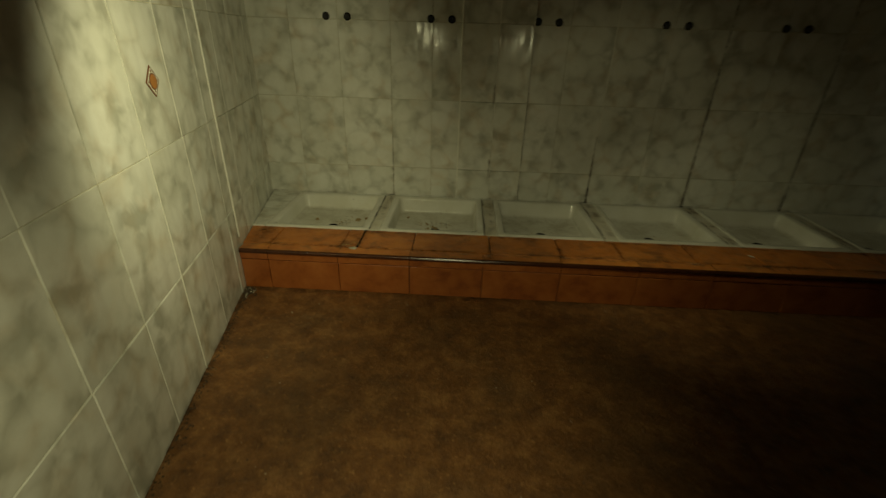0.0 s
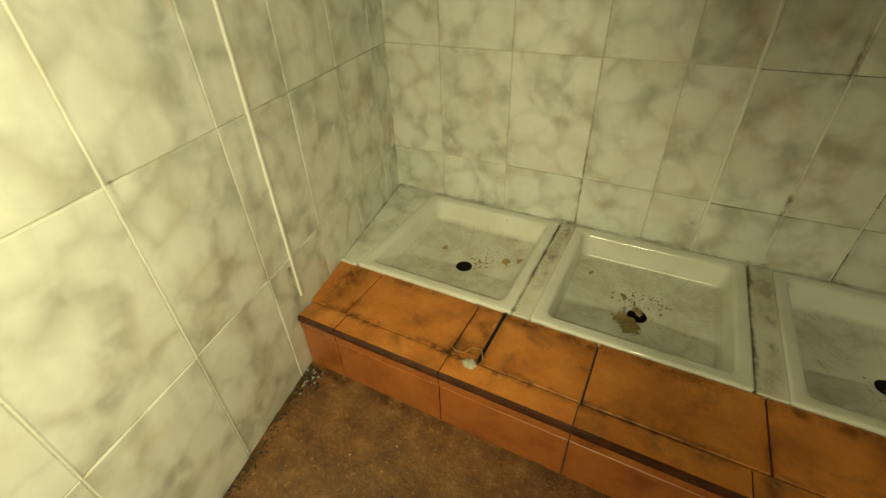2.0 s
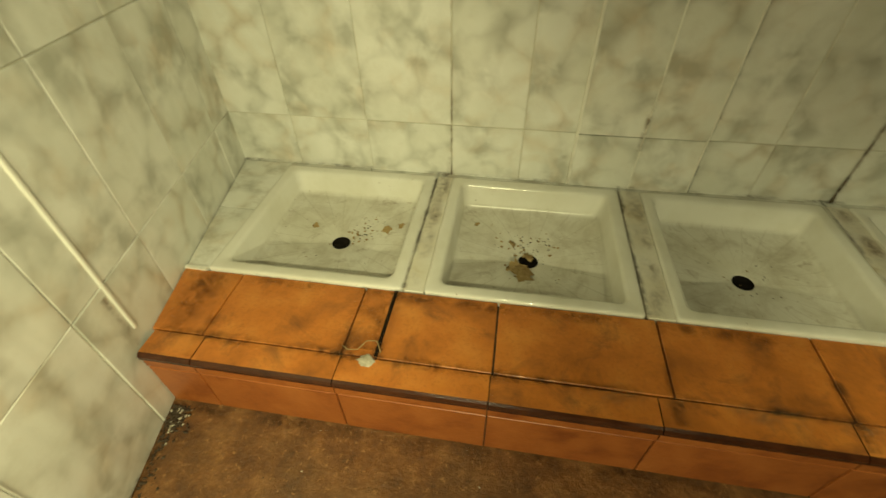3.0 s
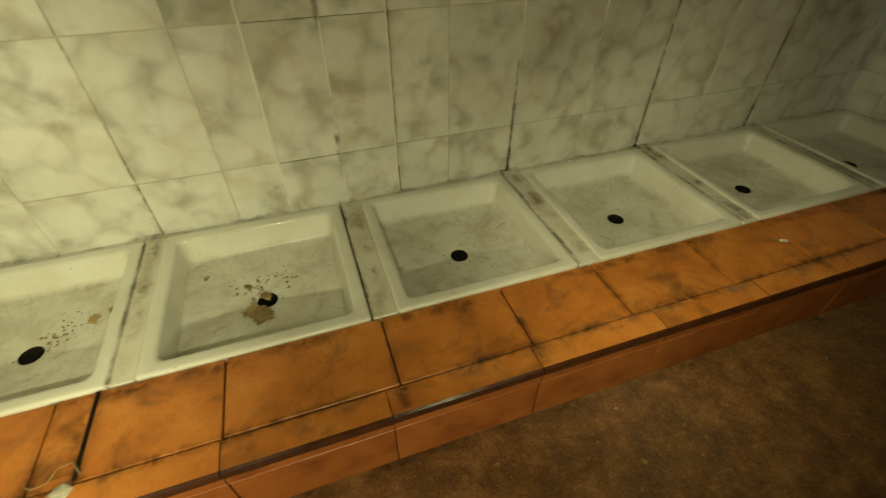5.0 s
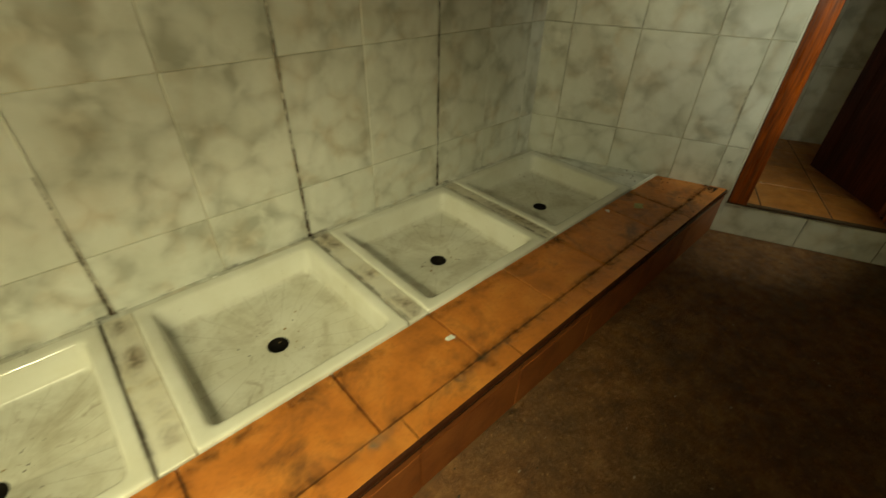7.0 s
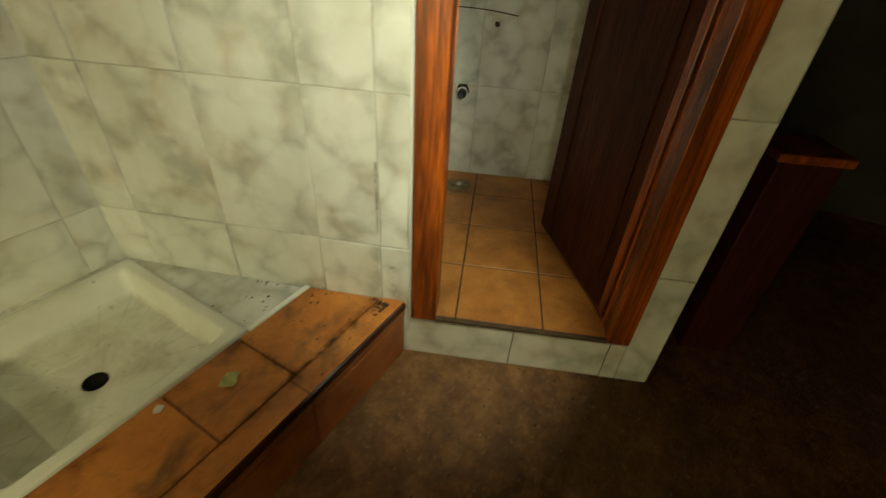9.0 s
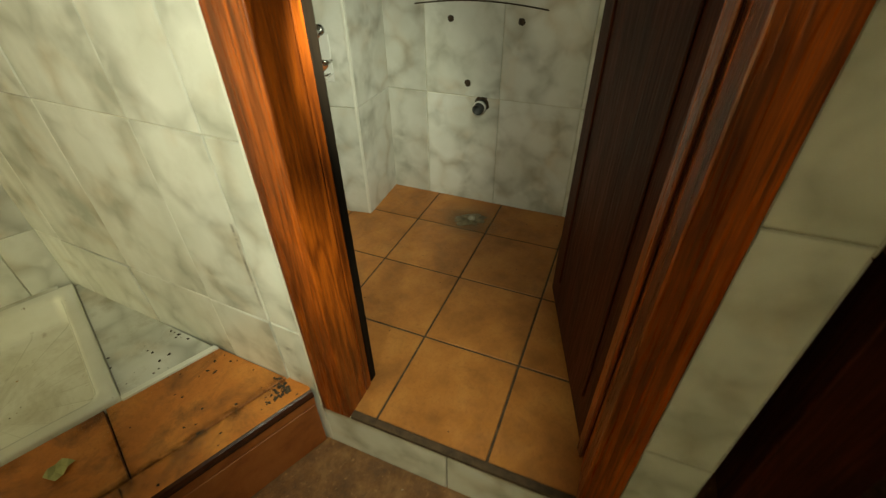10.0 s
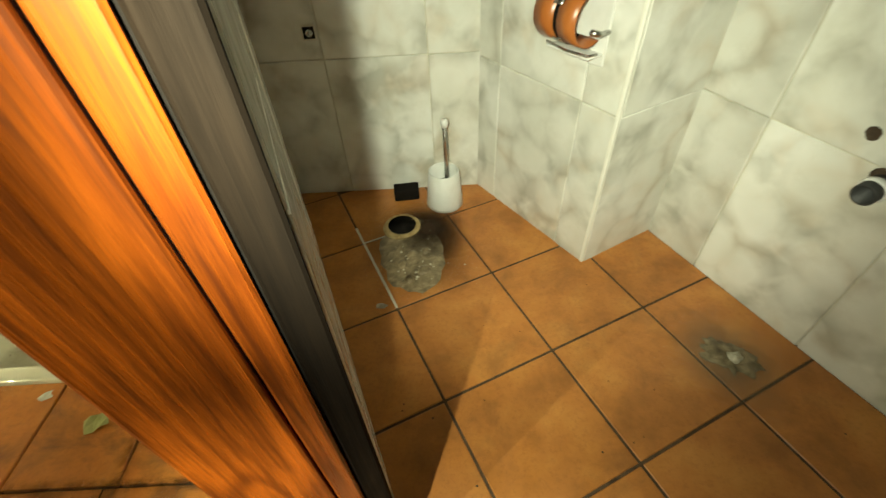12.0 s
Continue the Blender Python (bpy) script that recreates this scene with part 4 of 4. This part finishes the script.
# ---- litter ----
def dead_leaf(m, seed, size):
    rng = random.Random(seed)
    bm = bmesh.new()
    n = 9
    spine, sides = [], []
    for i in range(n):
        f = i / (n - 1)
        w = size * 0.42 * math.sin(math.pi * min(1, f * 0.95 + 0.03)) * (1 + 0.35 * math.sin(i * 2.4 + seed))
        h = 0.010 * math.sin(3.1 * f) + rng.uniform(0, 0.004)
        spine.append(bm.verts.new((size * (f - 0.5), 0, 0.003 + h)))
        sides.append((bm.verts.new((size * (f - 0.5) + 0.006, w, 0.003 + h + rng.uniform(0, 0.012))), bm.verts.new((size * (f - 0.5) + 0.006, -w, 0.002 + rng.uniform(0, 0.010)))))
    for i in range(n - 1):
        bm.faces.new((spine[i], spine[i + 1], sides[i + 1][0], sides[i][0]))
        bm.faces.new((spine[i], sides[i][1], sides[i + 1][1], spine[i + 1]))
    ob = smooth(part("dead_leaf", bm, LEAF_DRY, m=m))
    return tagged(ob, "dry curled brown leaf in a shower tray", "leaf", "dead leaves")


FLOOR_OF_TRAY = TOP - 0.121
for x, y, turn, size, seed in ((-0.255, 2.955, 70, 0.095, 1), (-0.29, 2.985, 20, 0.07, 2), (-0.84, 3.13, 10, 0.05, 3), (-0.235, 3.05, 120, 0.05, 4), (-0.46, 3.22, 40, 0.03, 5), (-0.78, 3.16, 60, 0.04, 6), (-1.16, 3.12, 0, 0.03, 7), (-0.30, 3.12, 100, 0.035, 8)):
    dead_leaf(pose(x, y, FLOOR_OF_TRAY - 0.004, 0, 0, turn), seed, size)


def scrap(m, seed, w, d):
    bm = bmesh.new()
    rng = random.Random(seed)
    rows = [[bm.verts.new((w * (i / 3 - 0.5) + rng.uniform(-0.003, 0.003), d * (j / 2 - 0.5) + rng.uniform(-0.003, 0.003), 0.002 + rng.uniform(0, 0.008))) for j in range(3)] for i in range(4)]
    for i in range(3):
        for j in range(2):
            bm.faces.new((rows[i][j], rows[i + 1][j], rows[i + 1][j + 1], rows[i][j + 1]))
    ob = part("paper_scrap", bm, WHITE_PLASTIC, m=m)
    return tagged(ob, "small torn scrap of white paper", "paper scrap", "paper scraps")


scrap(pose(1.775, 2.562, TOP, 0, 0, 10), 1, 0.032, 0.020)
scrap(pose(2.96, 2.66, TOP, 0, 0, 40), 2, 0.028, 0.018)
tagged(scrap(pose(3.13, 2.585, TOP, 0, 0, 30), 7, 0.050, 0.042), "yellowish green scrap of paper on the step", "paper scrap").data.materials[0] = SCRAP
scrap(pose(0.075, 3.385, TOP, 0, 0, 15), 3, 0.022, 0.012)
scrap(pose(1.30, 3.40, TOP, 0, 0, 15), 4, 0.022, 0.012)


def litter(name, label, mesh, material):
    mesh.materials.append(material)
    return tagged(new(name, mesh), label, "debris", kind="stuff")


def in_trays(rng):
    x = rng.choice((TRAY_X[0], TRAY_X[1], TRAY_X[1], TRAY_X[2], TRAY_X[3], TRAY_X[4], TRAY_X[5]))
    dx, dy = rng.uniform(-0.24, 0.24), rng.uniform(-0.22, 0.25)
    return x + dx, TRAY_Y + dy, TOP - 0.116 - 0.010 * (1 - min(1, math.hypot(dx, dy) / 0.3))


def in_first_trays(rng):
    """Swept together behind the drains, towards the back corner."""
    x, a = rng.choice(((TRAY_X[0], 0.5), (TRAY_X[0], 0.9), (TRAY_X[1], 2.3), (TRAY_X[1], 1.2), (TRAY_X[1], 4.4)))
    r, a = rng.uniform(0.05, 0.27), a + rng.gauss(0, 0.35)
    dx, dy = r * math.cos(a), r * math.sin(a)
    return x + dx, TRAY_Y + dy, TOP - 0.116 - 0.010 * (1 - min(1, r / 0.3))


def along_left(rng):
    y = rng.uniform(0.2, 2.33)
    return left_x(y) + 0.012 + abs(rng.gauss(0, 0.02)), y, 0.0


def left_corner(rng):
    y = 2.325 - abs(rng.gauss(0, 0.05))
    return left_x(y) + 0.015 + abs(rng.gauss(0, 0.03)), y, abs(rng.gauss(0, 0.006))


def on_floor(rng):
    return rng.uniform(-1.0, 3.8), rng.uniform(0.6, 2.33), 0.0


def near_door(rng):
    return rng.gauss(3.85, 0.25), rng.gauss(1.75, 0.16), 0.0


def step_end(rng):
    y = rng.uniform(2.36, 2.9)
    return min(rng.uniform(3.25, 3.68), 3.69 - 0.385 * (y - 2.34)), y, TOP


def cubicle(rng):
    u_, v_ = rng.uniform(0.05, 1.2), rng.uniform(-0.5, 0.35)
    x, y = tp(u_, v_)
    return x, y, FZ


litter("dirt_specks", "dark dirt specks in the shower trays", crumbs(260, 1, in_trays, (0.0015, 0.006)), DIRT_AND_HOLE)
litter("dirt_specks", "brown crumbs in the shower trays", crumbs(170, 2, in_trays, (0.002, 0.009)), LEAF_DRY)
litter("leaf_crumbs", "brown leaf crumbs heaped in the first trays", crumbs(110, 21, in_first_trays, (0.003, 0.011)), LEAF_DRY)
litter("dirt_crumbs", "dark crumbs heaped in the first trays", crumbs(90, 22, in_first_trays, (0.002, 0.008)), DIRT_AND_HOLE)
litter("wall_dirt", "dark crumbs along the foot of the wall", crumbs(420, 3, along_left, (0.003, 0.010)), DIRT_AND_HOLE)
litter("rubble", "pale rubble in the corner by the shower step", crumbs(26, 4, left_corner, (0.003, 0.009)), DEBRIS)
litter("rubble_dirt", "dark rubble in the corner by the shower step", crumbs(170, 5, left_corner, (0.004, 0.012)), DIRT_AND_HOLE)
litter("floor_crumbs", "pale crumbs scattered on the brown floor", crumbs(150, 6, on_floor, (0.0015, 0.006)), DEBRIS)
litter("floor_dirt", "dark crumbs scattered on the brown floor", crumbs(200, 7, on_floor, (0.002, 0.008)), DIRT_AND_HOLE)
litter("door_dirt", "dark crumbs on the floor by the cubicle", crumbs(36, 8, near_door, (0.004, 0.010)), DIRT_AND_HOLE)
litter("step_dirt", "dark crumbs at the end of the shower step", crumbs(46, 9, step_end, (0.002, 0.009)), DIRT_AND_HOLE)
def step_corner(rng):
    return 3.655 - abs(rng.gauss(0, 0.028)), 2.385 + abs(rng.gauss(0, 0.03)), TOP + abs(rng.gauss(0, 0.004))


def outlet_bits(rng):
    return rng.gauss(3.88, 0.05), rng.gauss(3.13, 0.06), FZ + 0.008


litter("corner_dirt", "dark crumbs in the corner of the step", crumbs(60, 11, step_corner, (0.003, 0.010)), DIRT_AND_HOLE)
litter("cement_bits", "pale crumbs on the cement round the outlet", crumbs(26, 12, outlet_bits, (0.003, 0.010)), DEBRIS)
litter("cubicle_dirt", "dark specks on the cubicle floor", crumbs(24, 10, cubicle, (0.0015, 0.005)), DIRT_AND_HOLE)

lay_tiles()
floor_tiles()
